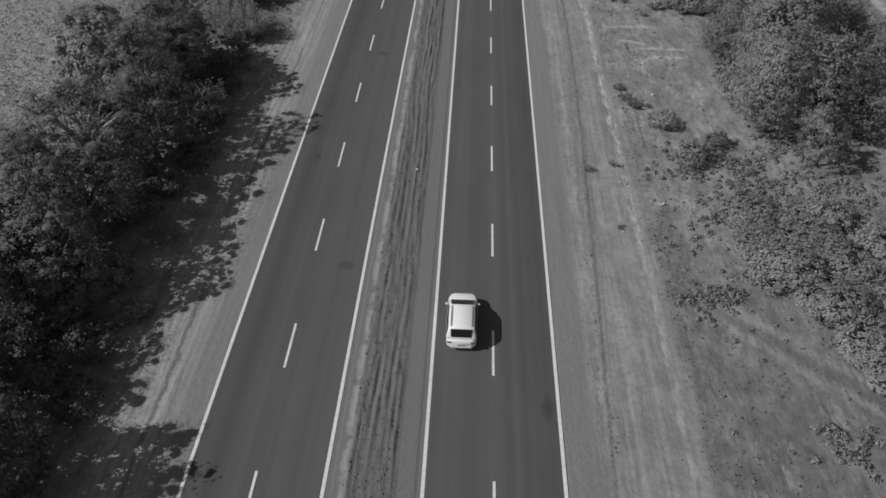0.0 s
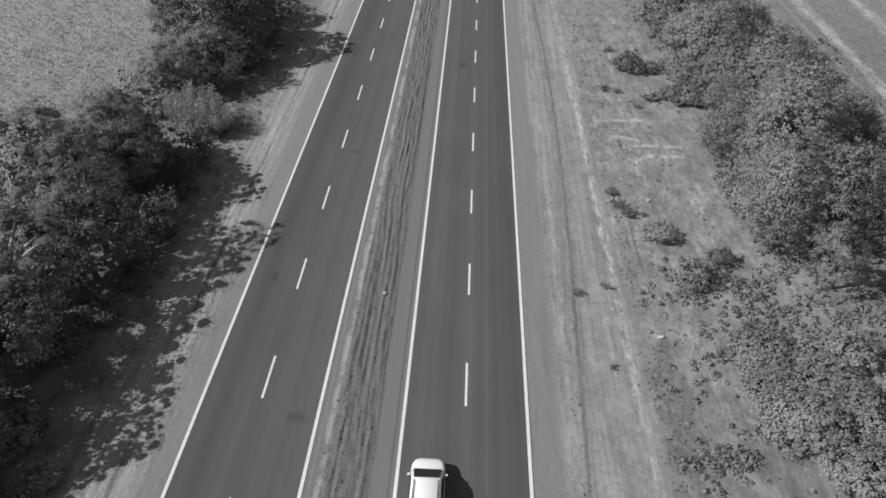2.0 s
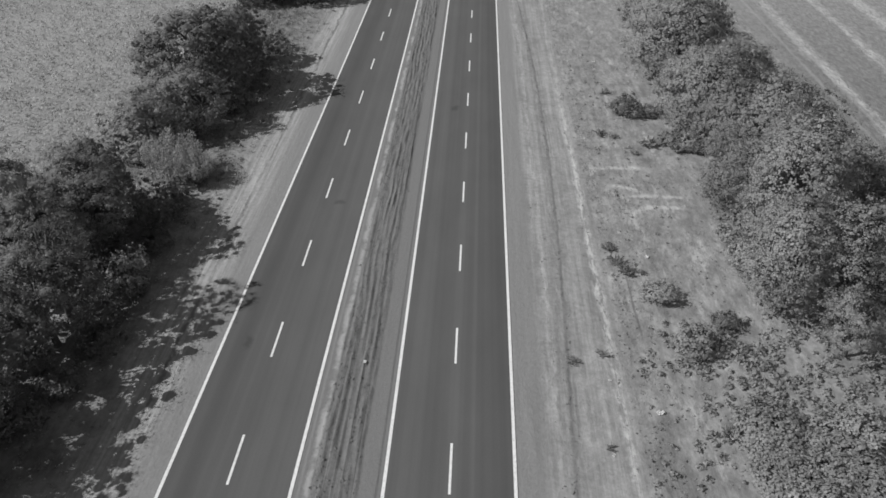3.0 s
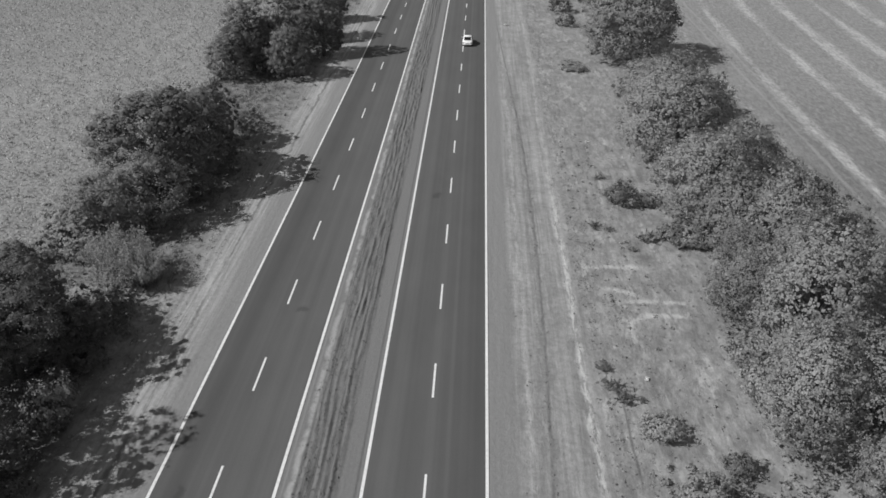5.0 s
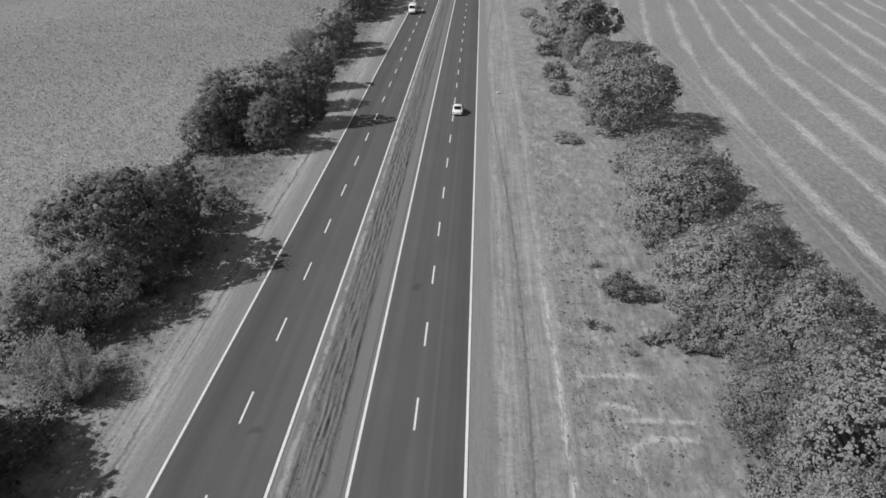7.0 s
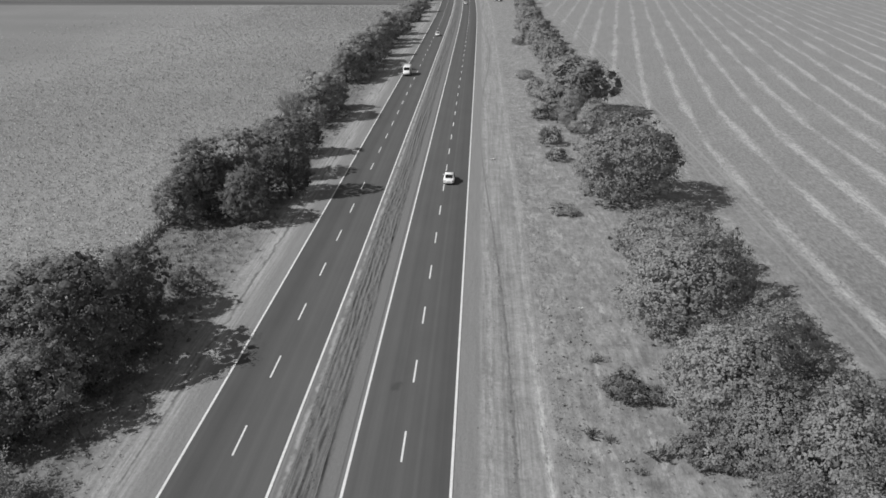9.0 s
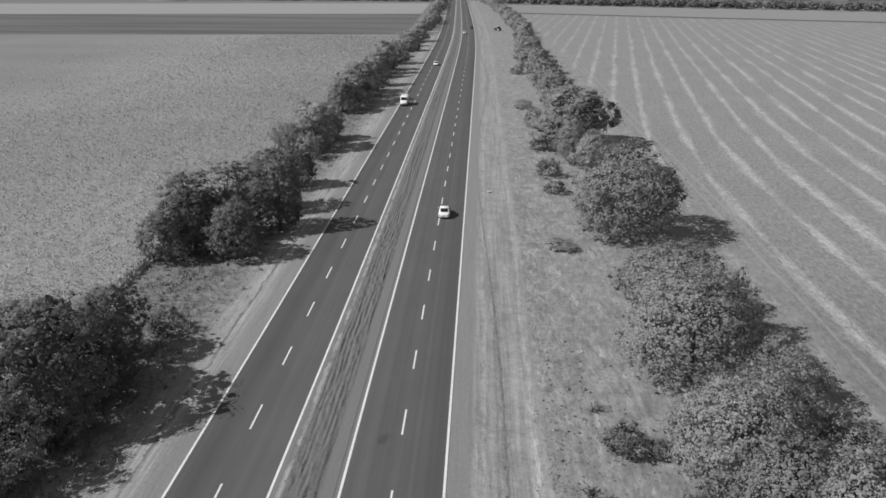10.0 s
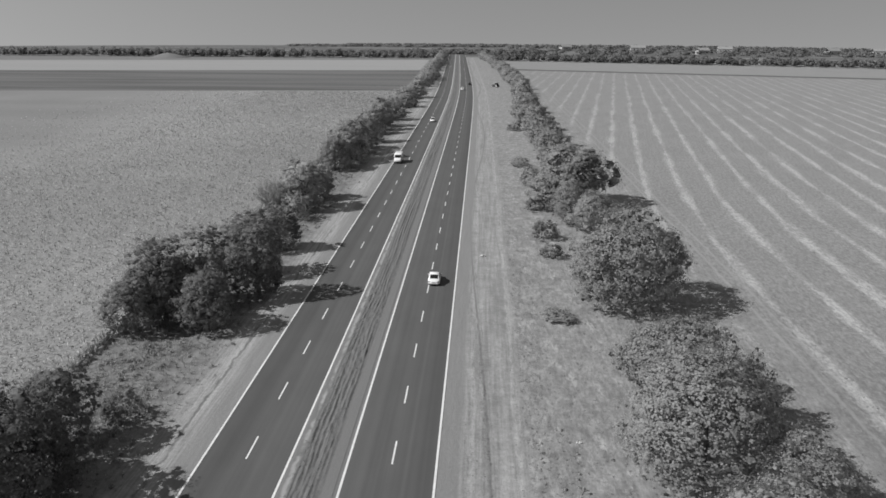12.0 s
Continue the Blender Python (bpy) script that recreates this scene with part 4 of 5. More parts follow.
# the low thicket and the weeds on the east verge
rng_low = random.Random(9)
for k in range(62):
    y = rng_low.uniform(28.0, 47.5)
    u = float(np.interp(y, (28, 34, 37.6, 41.7, 47.5), (25.4, 23.2, 21.8, 19.8, 20.8))) + 13.0 * rng_low.random() ** 1.2
    r = rng_low.uniform(1.3, 2.4)
    shrub(u, y, r, r * rng_low.uniform(0.7, 1.15), SHRUB, "low pale-leaved shrub in a dense thicket", "shrub", "thicket of low shrubs")
for u, y, r, h in ((9.5, 51.2, 0.55, 0.5), (11.6, 52.1, 0.6, 0.5), (11.1, 43.9, 0.4, 0.4), (14.1, 62.8, 0.9, 1.0), (13.8, 65.0, 0.7, 0.8), (14.6, 61.6, 0.8, 0.9), (14.9, 61.8, 0.6, 0.8),
                   (15.9, 61.6, 0.4, 0.4), (18.7, 82.2, 0.6, 0.5), (15.8, 86.4, 0.9, 0.8), (17.2, 85.8, 0.6, 0.6), (17.6, 97.5, 0.8, 0.7),
                   (19.6, 44.2, 0.5, 0.6), (18.3, 45.2, 0.6, 0.7), (17.6, 43.6, 0.35, 0.4), (20.3, 84.0, 1.1, 1.2), (23.0, 83.0, 1.2, 1.4)):
    shrub(u, y, r, h, WEED, "small leafy weed on the bare verge", "weed", "weeds on the verge")


tree(-23.9, 164.5, 3.8, 8.2, DARK, DARK_T)
tree(-27.2, 138.6, 4.0, 11.0, DARK, DARK_T)
tree(-32.6, 138.6, 4.0, 8.6, DARK, DARK_T)
shrub(-24.6, 67.6, 2.4, 4.2, SHRUB_DARK, "dark rounded bush on the verge")
shrub(-23.8, 74.0, 2.3, 3.9, WISPY, "open feathery bush with upright pale twigs")
shrub(-25.0, 73.6, 2.0, 2.2, SHRUB_DARK, "low dark undergrowth below a feathery bush")
for u, y, r, h in ((-34.6, 83.6, 2.6, 3.4), (-33.6, 78.8, 2.2, 2.8), (-30.4, 78.6, 2.0, 3.0), (-35.2, 87.6, 2.2, 2.6)):
    shrub(u, y, r, h, SHRUB, "leafy bush at the edge of the maize")

# ---- field crops and grasses ----
def to_world(u, y):
    return u + np.array([bend(v) for v in y])


def scattered_blades(name, seed, u, y, height, width, blades, splay, material, label, category, grow=1e9):
    """Upright narrow blades in loose tufts, one mesh for all."""
    rng = np.random.default_rng(seed)
    n = len(u)
    zs = np.array([ground_height(a, b) for a, b in zip(u, y)])
    root = np.repeat(np.stack([to_world(u, y), y, zs - 0.03], axis=1), blades, axis=0)
    m = n * blades
    a = rng.uniform(0, 2 * math.pi, m)
    out = np.stack([np.cos(a), np.sin(a), np.zeros(m)], axis=1)
    side = np.stack([-np.sin(a), np.cos(a), np.zeros(m)], axis=1)
    h = np.repeat(height * rng.uniform(0.7, 1.2, n), blades) * rng.uniform(0.6, 1.1, m)
    s = splay * rng.uniform(0.3, 1.0, m)
    up = np.array((0.0, 0.0, 1.0))
    foot = root + up * (h * rng.uniform(0.0, 0.35, m))[:, None] + out * 0.02
    tip = root + out * (s * h)[:, None] + up * h[:, None]
    w = side * (width * rng.uniform(0.6, 1.3, m) * (1.0 + np.maximum(0.0, root[:, 1] - 100.0) / grow))[:, None]
    bulge = (foot + tip) / 2 + up * (0.12 * h)[:, None]
    face = np.stack([foot, bulge - w, tip, bulge + w], axis=1)
    under = np.cross(face[:, 2] - face[:, 0], face[:, 3] - face[:, 1])[:, 2] < 0
    face[under] = face[under][:, ::-1]
    light = out * 0.35 + up + 0.25 * rng.normal(size=out.shape)
    light /= np.linalg.norm(light, axis=1)[:, None]
    ob = new(name, quads_mesh(name, face, material, fourfold(light)))
    return tagged(ob, label, category, kind="stuff")


rng_crop = np.random.default_rng(21)


far_share = rng_crop.uniform(0, 1, 84000)
cy = 50.0 + 430.0 * far_share ** 2.1
cu = -34.2 - np.round(rng_crop.uniform(0, 1, 84000) * (71.0 + 75.0 * rng_crop.uniform(0, 1, 84000) ** 3) / 0.72) * 0.72 + rng_crop.normal(0, 0.09, 84000)
keep = cy < 473 + 0.128 * cu
scattered_blades("maize", 3, cu[keep], cy[keep], 0.44, 0.075, 2, 0.8, MAIZE, "ripening pale maize standing in dense rows", "crop", 260.0)

eu = -34.1 - rng_crop.exponential(0.35, 5200)
ey = 58.0 + 230.0 * rng_crop.uniform(0, 1, 5200) ** 1.4
scattered_blades("maize", 4, eu, ey, 0.95, 0.09, 2, 0.5, MAIZE, "taller leafy maize along the edge of the field", "crop", 260.0)

gu = np.concatenate([rng_crop.uniform(13.4, 42.0, 6500), rng_crop.uniform(-33.5, -18.6, 5500), 13.0 + rng_crop.exponential(2.5, 2500)])
gy = np.concatenate([rng_crop.uniform(15.0, 180.0, 6500), rng_crop.uniform(15.0, 180.0, 5500), rng_crop.uniform(15.0, 200.0, 2500)])
scattered_blades("grass", 5, gu, gy, 0.11, 0.04, 4, 1.5, STRAW, "dry tufted grass on the verges", "grass")

tu = np.concatenate([rng_crop.normal(-27.5, 3.2, 3000), rng_crop.normal(-27.5, 3.2, 1500)])
ty = np.concatenate([rng_crop.uniform(66.0, 128.0, 3000), rng_crop.uniform(128.0, 240.0, 1500)])
scattered_blades("tall_grass", 8, np.clip(tu, -34.0, -20.0), ty, 0.38, 0.05, 4, 1.0, STRAW, "tall dry grass between the trees", "grass")

# loose straw along the swaths, and the short stubble round them
sy = 55.0 + 190.0 * rng_crop.uniform(0, 1, 18000) ** 1.4
lean = 0.0825 * (np.sqrt((sy - 180.0) ** 2 + 1600.0) + sy - 180.0)
sn = np.floor(rng_crop.uniform(0, 1, 18000) * (3.0 + sy * 0.062))
su = sn * 7.7 + 45.4 + lean + rng_crop.normal(0, 0.85, 18000) - to_world(np.zeros(18000), sy)
scattered_blades("straw", 12, su, sy, 0.1, 0.035, 2, 2.2, STRAW_PALE, "pale straw lying in long loose swaths", "straw")
sy = 50.0 + 150.0 * rng_crop.uniform(0, 1, 16000) ** 1.3
su = 43.5 + rng_crop.uniform(0, 1, 16000) * (22.0 + 0.55 * sy)
scattered_blades("stubble", 13, su, sy, 0.13, 0.03, 2, 0.5, STRAW, "short cut stubble standing in the field", "stubble")

def low_plants(name, seed, u, y, radius, leaves, size, material, label):
    """Small rounded leafy plants scattered over the ground, one mesh for all."""
    rng = np.random.default_rng(seed)
    n = len(u)
    r = radius * rng.uniform(0.55, 1.35, n)
    mid = np.stack([to_world(u, y), y, np.array([ground_height(p, q) for p, q in zip(u, y)])], axis=1)
    own = np.repeat(np.arange(n), leaves)
    d = sphere_dirs(rng, len(own))
    d[:, 2] = np.abs(d[:, 2])
    p = mid[own] + d * (r[own] * rng.uniform(0.45, 1.05, len(own)))[:, None] * np.array((1.0, 1.0, 1.1))
    light = d + np.array((0, 0, 0.2)) + 0.2 * rng.normal(size=d.shape)
    light /= np.linalg.norm(light, axis=1)[:, None]
    turned = light + 0.4 * rng.normal(size=d.shape)
    turned /= np.linalg.norm(turned, axis=1)[:, None]
    ob = new(name, quads_mesh(name, leaves_at(rng, p, turned, size), material, fourfold(light)))
    return tagged(ob, label, "weeds", kind="stuff")


rng_weed = np.random.default_rng(31)
hub_y = rng_weed.uniform(41.5, 56.0, 110)
hub_u = rng_weed.triangular(15.0, 22.0, 33.5, 110)
hub_u[:9] = 16.3 + rng_weed.normal(0, 0.7, 9)
hub_y[:9] = 36.9 + rng_weed.normal(0, 0.5, 9)
hub_u[9:14] = 20.9 + rng_weed.normal(0, 0.5, 5)
hub_y[9:14] = 25.2 + rng_weed.normal(0, 0.5, 5)
wu = np.repeat(hub_u, 6) + rng_weed.normal(0, 0.75, 660)
wy = np.repeat(hub_y, 6) + rng_weed.normal(0, 0.75, 660)
low_plants("weeds", 6, wu, wy, 0.34, 22, 0.1, LEAF_PALE, "low broad-leaved weeds scattered in the grass")
vy = rng_weed.uniform(20.0, 110.0, 110)
vu = 13.2 + rng_weed.gamma(1.6, 3.0, 110)
low_plants("weeds", 7, vu, vy, 0.2, 16, 0.075, LEAF_MID, "small dark weeds dotted over the verge")
ly = rng_weed.uniform(66.0, 330.0, 1500)
lu = np.clip(rng_weed.normal(-28.5, 3.6, 1500), -34.5, -19.5)
low_plants("weeds", 8, lu, ly, 0.34, 22, 0.1, LEAF_MID, "rough green weeds between the western trees")


# ---- woods, mound and buildings far off ----
def far_woods(name, seed, spots, leaves, size, material, label):
    rng = np.random.default_rng(seed)
    quads, shade = [], []
    for x, y, r, h in spots:
        d = sphere_dirs(rng, leaves)
        d[:, 2] = np.abs(d[:, 2]) * 1.1 - 0.12
        p = d * np.array((r, r, h * 0.62)) * rng.uniform(0.75, 1.08, leaves)[:, None] + np.array((x, y, h * 0.36 + ground_height(x, y)))
        nor = d + 0.45 * rng.normal(size=d.shape)
        nor /= np.linalg.norm(nor, axis=1)[:, None]
        quads.append(leaves_at(rng, p, nor, size, 0.75))
        shade.append(fourfold(d / np.linalg.norm(d, axis=1)[:, None]))
        quads.append(HEART * np.array((r, r, h * 0.62)) * 0.6 + np.array((x, y, h * 0.36 + ground_height(x, y))))
        shade.append(HEART)
    ob = new(name, quads_mesh(name, np.concatenate(quads), material, np.concatenate(shade)))
    return tagged(ob, label, "woods", kind="stuff")


rng_far = random.Random(77)
spots = []
for k in range(800):
    x = rng_far.uniform(-1250.0, -48.0)
    low = 0.72 if x > -150.0 else 1.0
    spots.append((x, 890.0 + 0.03 * x + rng_far.uniform(0, 26), rng_far.uniform(3.2, 5.4), low * rng_far.triangular(5.5, 11.0, 8.0)))
far_woods("woods", 1, spots, 32, 1.0, LEAF_FAR, "long dark belt of trees behind the western fields")
spots = []
for k in range(950):
    x = rng_far.uniform(8.0, 1150.0)
    spots.append((x, 852.0 - 0.29 * x + rng_far.uniform(0, 34), rng_far.uniform(3.2, 5.4), rng_far.triangular(5.0, 9.5, 6.5)))
far_woods("woods", 2, spots, 32, 1.0, LEAF_FAR, "dark belt of trees behind the stubble field")
spots = []
for k in range(1000):
    y = rng_far.uniform(1010.0, 1900.0)
    x = rng_far.uniform(0.03, 0.85) * y
    if abs(x - bend(1000.0) + 0.034 * (y - 1000)) < 18 or math.sin(x * 0.011 + 2.0) * math.sin(y * 0.013 + x * 0.004) > 0.8:
        continue
    spots.append((x, y, rng_far.uniform(7.0, 14.0), rng_far.uniform(3.0, 6.5)))
for k in range(450):
    y = rng_far.uniform(1450.0, 1900.0)
    x = rng_far.uniform(-0.24, 0.03) * y
    spots.append((x, y, rng_far.uniform(8.0, 15.0), rng_far.uniform(3.0, 5.5) * (1.0 if x / y > -0.17 else 0.6)))
for k in range(160):
    y = rng_far.uniform(985.0, 1010.0)
    x = rng_far.uniform(-0.19, -0.045) * y
    spots.append((x, y, rng_far.uniform(4.0, 7.0), rng_far.uniform(3.0, 5.5)))
for k in range(150):
    spots.append((rng_far.uniform(-95.0, 75.0), rng_far.uniform(1004.0, 1060.0), rng_far.uniform(5.0, 8.0), rng_far.uniform(3.5, 6.5)))
far_woods("woods", 3, spots, 20, 1.6, LEAF_FAR, "distant wooded country on the skyline")

bm = bmesh.new()
rings = [(19.0, -0.4), (15.0, 0.8), (10.0, 2.6), (5.5, 4.1), (2.0, 4.6)]
loops = []
for k, (r, z) in enumerate(rings):
    loops.append([bm.verts.new((r * 1.15 * math.cos(a) * (1 + 0.08 * math.sin(3 * a + k)), r * math.sin(a), z + 0.3 * math.sin(2 * a + k))) for a in [2 * math.pi * i / 28 for i in range(28)]])
for a, b in zip(loops, loops[1:]):
    for i in range(28):
        bm.faces.new((a[i], a[(i + 1) % 28], b[(i + 1) % 28], b[i]))
bm.faces.new(loops[-1])
MOUND = plain_material("mound_earth", 0.14, 0.2, 0.3, 0.95, 0.1, 0.4)
mound = part("earth_mound", bm, MOUND, None, "", True)
mound.location = (-326.0, 850.0, 0.0)
tagged(mound, "low grassy earth mound in front of the woods", "mound")


def barn(x, y, long, deep, high, turn, label):
    z = ground_height(x, y)
    root = tagged(new("barn"), label, "building", "farm buildings far off")
    root.matrix_basis = pose(x, y, z - 0.3, 0, 0, turn)
    bm = bmesh.new()
    box_into(bm, -long / 2, long / 2, -deep / 2, deep / 2, 0, high * 0.62)
    part("wall", bm, RENDERED, root)
    bm = bmesh.new()
    e = 0.5
    prof = [(-deep / 2 - e, high * 0.62), (0, high), (deep / 2 + e, high * 0.62), (deep / 2 + e, high * 0.62 + 0.25), (0, high + 0.3), (-deep / 2 - e, high * 0.62 + 0.25)]
    a = [bm.verts.new((-long / 2 - e, p, q)) for p, q in prof]
    b = [bm.verts.new((long / 2 + e, p, q)) for p, q in prof]
    for i in range(6):
        j = (i + 1) % 6
        bm.faces.new((a[i], b[i], b[j], a[j]))
    bm.faces.new(a[::-1])
    bm.faces.new(b)
    part("roof", bm, ROOFING, root)
    n = max(2, int(long / 9))
    for i in range(n):
        bm = bmesh.new()
        cx = -long / 2 + long * (i + 0.5) / n
        box_into(bm, cx - 0.9, cx + 0.9, -deep / 2 - 0.08, -deep / 2 + 0.05, high * 0.22, high * 0.45)
        part("window", bm, GLASS, root)


barn(352.0, 1190.0, 20.0, 14.0, 9.0, -12, "long pale farm building among distant trees")
barn(296.0, 1100.0, 15.0, 12.0, 8.5, 8, "long pale farm building among distant trees")
barn(236.0, 1230.0, 22.0, 12.0, 9.0, -5, "pale farm building among distant trees")
barn(478.0, 1130.0, 18.0, 11.0, 9.0, 15, "pale farm building among distant trees")
barn(560.0, 1150.0, 38.0, 14.0, 9.0, -6, "long pale farm building among distant trees")
barn(130.0, 1250.0, 16.0, 10.0, 9.0, 20, "pale house among distant trees")


# ---- vehicles ----
def loft(stations, ring):
    """Skin over cross sections; ring(station) gives the points of one."""
    bm = bmesh.new()
    loops = [[bm.verts.new(p) for p in ring(st)] for st in stations]
    n = len(loops[0])
    for a, b in zip(loops, loops[1:]):
        for i in range(n):
            bm.faces.new((a[i], a[(i + 1) % n], b[(i + 1) % n], b[i]))
    bm.faces.new(loops[0][::-1])
    bm.faces.new(loops[-1])
    bmesh.ops.recalc_face_normals(bm, faces=bm.faces[:])
    return bm


def rounded(y, w, z0, z1, k=0.16):
    """A rounded box section at y, half width w."""
    h = z1 - z0
    c = min(k, h * 0.45, w * 0.45)
    pts = [(-w + c * 0.5, z0), (w - c * 0.5, z0), (w, z0 + c * 0.5), (w, z1 - c), (w - c * 0.35, z1 - c * 0.3), (w - c * 1.2, z1),
           (-w + c * 1.2, z1), (-w + c * 0.35, z1 - c * 0.3), (-w, z1 - c), (-w, z0 + c * 0.5)]
    return [(x, y, z) for x, z in pts]


def pane(name, corners, parent, material=None, thick=0.012):
    """A flat pane from four corners, given a small thickness outwards."""
    bm = bmesh.new()
    c = [Vector(p) for p in corners]
    nrm = (c[1] - c[0]).cross(c[3] - c[0]).normalized()
    a = [bm.verts.new(p - nrm * 0.01) for p in c]
    b = [bm.verts.new(p + nrm * thick) for p in c]
    bm.faces.new(a[::-1])
    bm.faces.new(b)
    for i in range(4):
        j = (i + 1) % 4
        bm.faces.new((a[i], a[j], b[j], b[i]))
    return part(name, bm, material or GLASS, parent)


def disc_into(bm, r, x0, x1, sides=20, lip=0.0):
    prof = [(x0, r - lip), (x0 + lip, r), (x1 - lip, r), (x1, r - lip)] if lip else [(x0, r), (x1, r)]
    loops = [[bm.verts.new((x, q * math.cos(2 * math.pi * i / sides), q * math.sin(2 * math.pi * i / sides))) for i in range(sides)] for x, q in prof]
    for a, b in zip(loops, loops[1:]):
        for i in range(sides):
            bm.faces.new((a[i], a[(i + 1) % sides], b[(i + 1) % sides], b[i]))
    bm.faces.new(loops[0][::-1])
    bm.faces.new(loops[-1])


def wheel(parent, x, y, r, width):
    bm = bmesh.new()
    disc_into(bm, r, -width / 2, width / 2, 22, 0.03)
    t = part("wheel", bm, RUBBER, parent, "black rubber tyre on alloy rim", True)
    t.location = (x, y, r)
    bm = bmesh.new()
    disc_into(bm, r * 0.64, -width / 2 - 0.008, width / 2 + 0.008, 18)
    part("rim", bm, RIM, t)


def car(name, x, y, turn, length, width, height, body_mat, boxy, label, rails=False, sedan=False):
    """A passenger car facing +y before it is turned."""
    root = tagged(new(name), label, "car", "cars on the road")
    root.matrix_basis = pose(x, y, 0.0, 0, 0, turn)
    L, W, H = length / 2, width / 2, height
    belt = H * 0.58
    st = [(-L, 0.66, 0.42, belt * 0.84), (-L + 0.08, 0.84, 0.32, belt * 0.94), (-L + 0.22, 0.93, 0.26, belt * 0.99), (-L + 0.55, 0.98, 0.22, belt), (-L * 0.4, 1.0, 0.20, belt), (L * 0.35, 1.0, 0.20, belt),
          (L - 0.85, 0.98, 0.21, belt * 0.96), (L - 0.5, 0.94, 0.24, belt * 0.92), (L - 0.28, 0.86, 0.28, belt * 0.87), (L - 0.12, 0.74, 0.34, belt * 0.8), (L - 0.04, 0.58, 0.4, belt * 0.72), (L, 0.42, 0.45, belt * 0.62)]
    part("body", loft(st, lambda s: rounded(s[0], W * s[1], s[2], s[3])), body_mat, root, "", True)
    # cabin: rear foot, roof rear, roof front, windscreen foot
    if sedan:
        yb, yr, yf, yw = -L + 0.62, -L * 0.42, L * 0.12, L * 0.46
    else:
        yb, yr, yf, yw = -L + 0.16, -L + 0.45 + 0.2 * (1 - boxy), L * 0.12, L * 0.56
    wb, wt = W * 0.95, W * (0.79 if sedan else 0.83)
    z0, z1 = belt - 0.05, H
    cab = [(yb, wb * 0.94, z0 + 0.06), (yb + (yr - yb) * 0.55, wb * 0.9, z0 + (z1 - z0) * 0.62), (yr, wt, z1 - 0.05), (yr + 0.25, wt, z1 - 0.01), ((yr + yf) / 2, wt * 1.01, z1),
           (yf - 0.2, wt, z1 - 0.02), (yf, wt * 0.98, z1 - 0.06), (yf + (yw - yf) * 0.5, wb * 0.9, z0 + (z1 - z0) * 0.5), (yw, wb * 0.93, z0 + 0.05)]

    def cabin_ring(s):
        y_, w_, zt = s
        wl_ = wb
        c = 0.07
        return [(-wl_, y_, z0), (wl_, y_, z0), (max(w_, wl_ - (wl_ - wt) * (zt - z0) / (z1 - z0)) , y_, max(zt - c, z0 + 0.01)), (w_ - c, y_, zt), (-w_ + c, y_, zt),
                (-max(w_, wl_ - (wl_ - wt) * (zt - z0) / (z1 - z0)), y_, max(zt - c, z0 + 0.01))]
    part("roof", loft(cab, cabin_ring), body_mat, root, "", True)
    # panes
    e = 0.012
    pane("rear_window", [(wb * 0.68, yb + 0.08, z0 + 0.16), (-wb * 0.68, yb + 0.08, z0 + 0.16), (-wt * 0.84, yr - 0.06, z1 - 0.09), (wt * 0.84, yr - 0.06, z1 - 0.09)][::-1], root, thick=0.05)
    pane("windscreen", [(-wb * 0.84, yw - 0.04, z0 + 0.1), (wb * 0.84, yw - 0.04, z0 + 0.1), (wt * 0.86, yf + 0.05, z1 - 0.1), (-wt * 0.86, yf + 0.05, z1 - 0.1)][::-1], root, thick=0.05)
    ym = (yr + yf) / 2 - 0.05
    for sgn in (-1, 1):
        def side(ya, yb_, yc, yd):
            q = [(sgn * (wb + e), ya, z0 + 0.07), (sgn * (wb + e), yb_, z0 + 0.07), (sgn * (wt + 0.035), yc, z1 - 0.13), (sgn * (wt + 0.035), yd, z1 - 0.13)]
            return q if sgn > 0 else q[::-1]
        pane("side_window", side(ym + 0.04, yw - 0.28, yf - 0.05, ym + 0.04), root, thick=0.02)
        pane("side_window", side(yb + 0.42, ym - 0.04, ym - 0.04, yr + 0.12), root, thick=0.02)
        bm = bevelled_box(-0.09, 0.09, -0.05, 0.06, -0.06, 0.06, 0.03)
        mir = part("mirror", bm, body_mat, root)
        mir.location = (sgn * (W + 0.06), yw - 0.38, belt + 0.06)
        bm = bevelled_box(-0.15, 0.15, -0.05, 0.05, -0.05, 0.05, 0.02)
        tail = part("tail_lamp", bm, LAMP, root)
        tail.location = (sgn * W * 0.74, -L + 0.055, belt * 0.82)
        bm = bevelled_box(-0.17, 0.17, -0.09, 0.05, -0.07, 0.07, 0.03)
        head = part("headlamp", bm, HEADLAMP, root)
        head.location = (sgn * W * 0.62, L - 0.26, belt * 0.74)
        for yy in (-L + 0.85, L - 0.88):
            wheel(root, sgn * (W - 0.10), yy, 0.33, 0.22)
        if rails:
            bm = bmesh.new()
            tube_into(bm, [(sgn * wt * 0.8, yr + 0.1, z1 - 0.02), (sgn * wt * 0.82, yr + 0.25, z1 + 0.05), (sgn * wt * 0.82, yf - 0.35, z1 + 0.05), (sgn * wt * 0.8, yf - 0.15, z1 - 0.02)], [0.022] * 4, 6)
            part("roof_rail", bm, TRIM, root)
    bump_ = bevelled_box(-W * 0.7, W * 0.7, -L - 0.04, -L + 0.2, 0.3, 0.55, 0.06)
    part("bumper", bump_, body_mat, root)
    part("bumper", bevelled_box(-W * 0.55, W * 0.55, L - 0.3, L + 0.02, 0.28, 0.46, 0.06), TRIM, root)
    plate = part("number_plate", bevelled_box(-0.26, 0.26, -0.012, 0.012, -0.055, 0.055, 0.008, 1), PLATE, root)
    plate.location = (0, -L - 0.03, belt * 0.66)
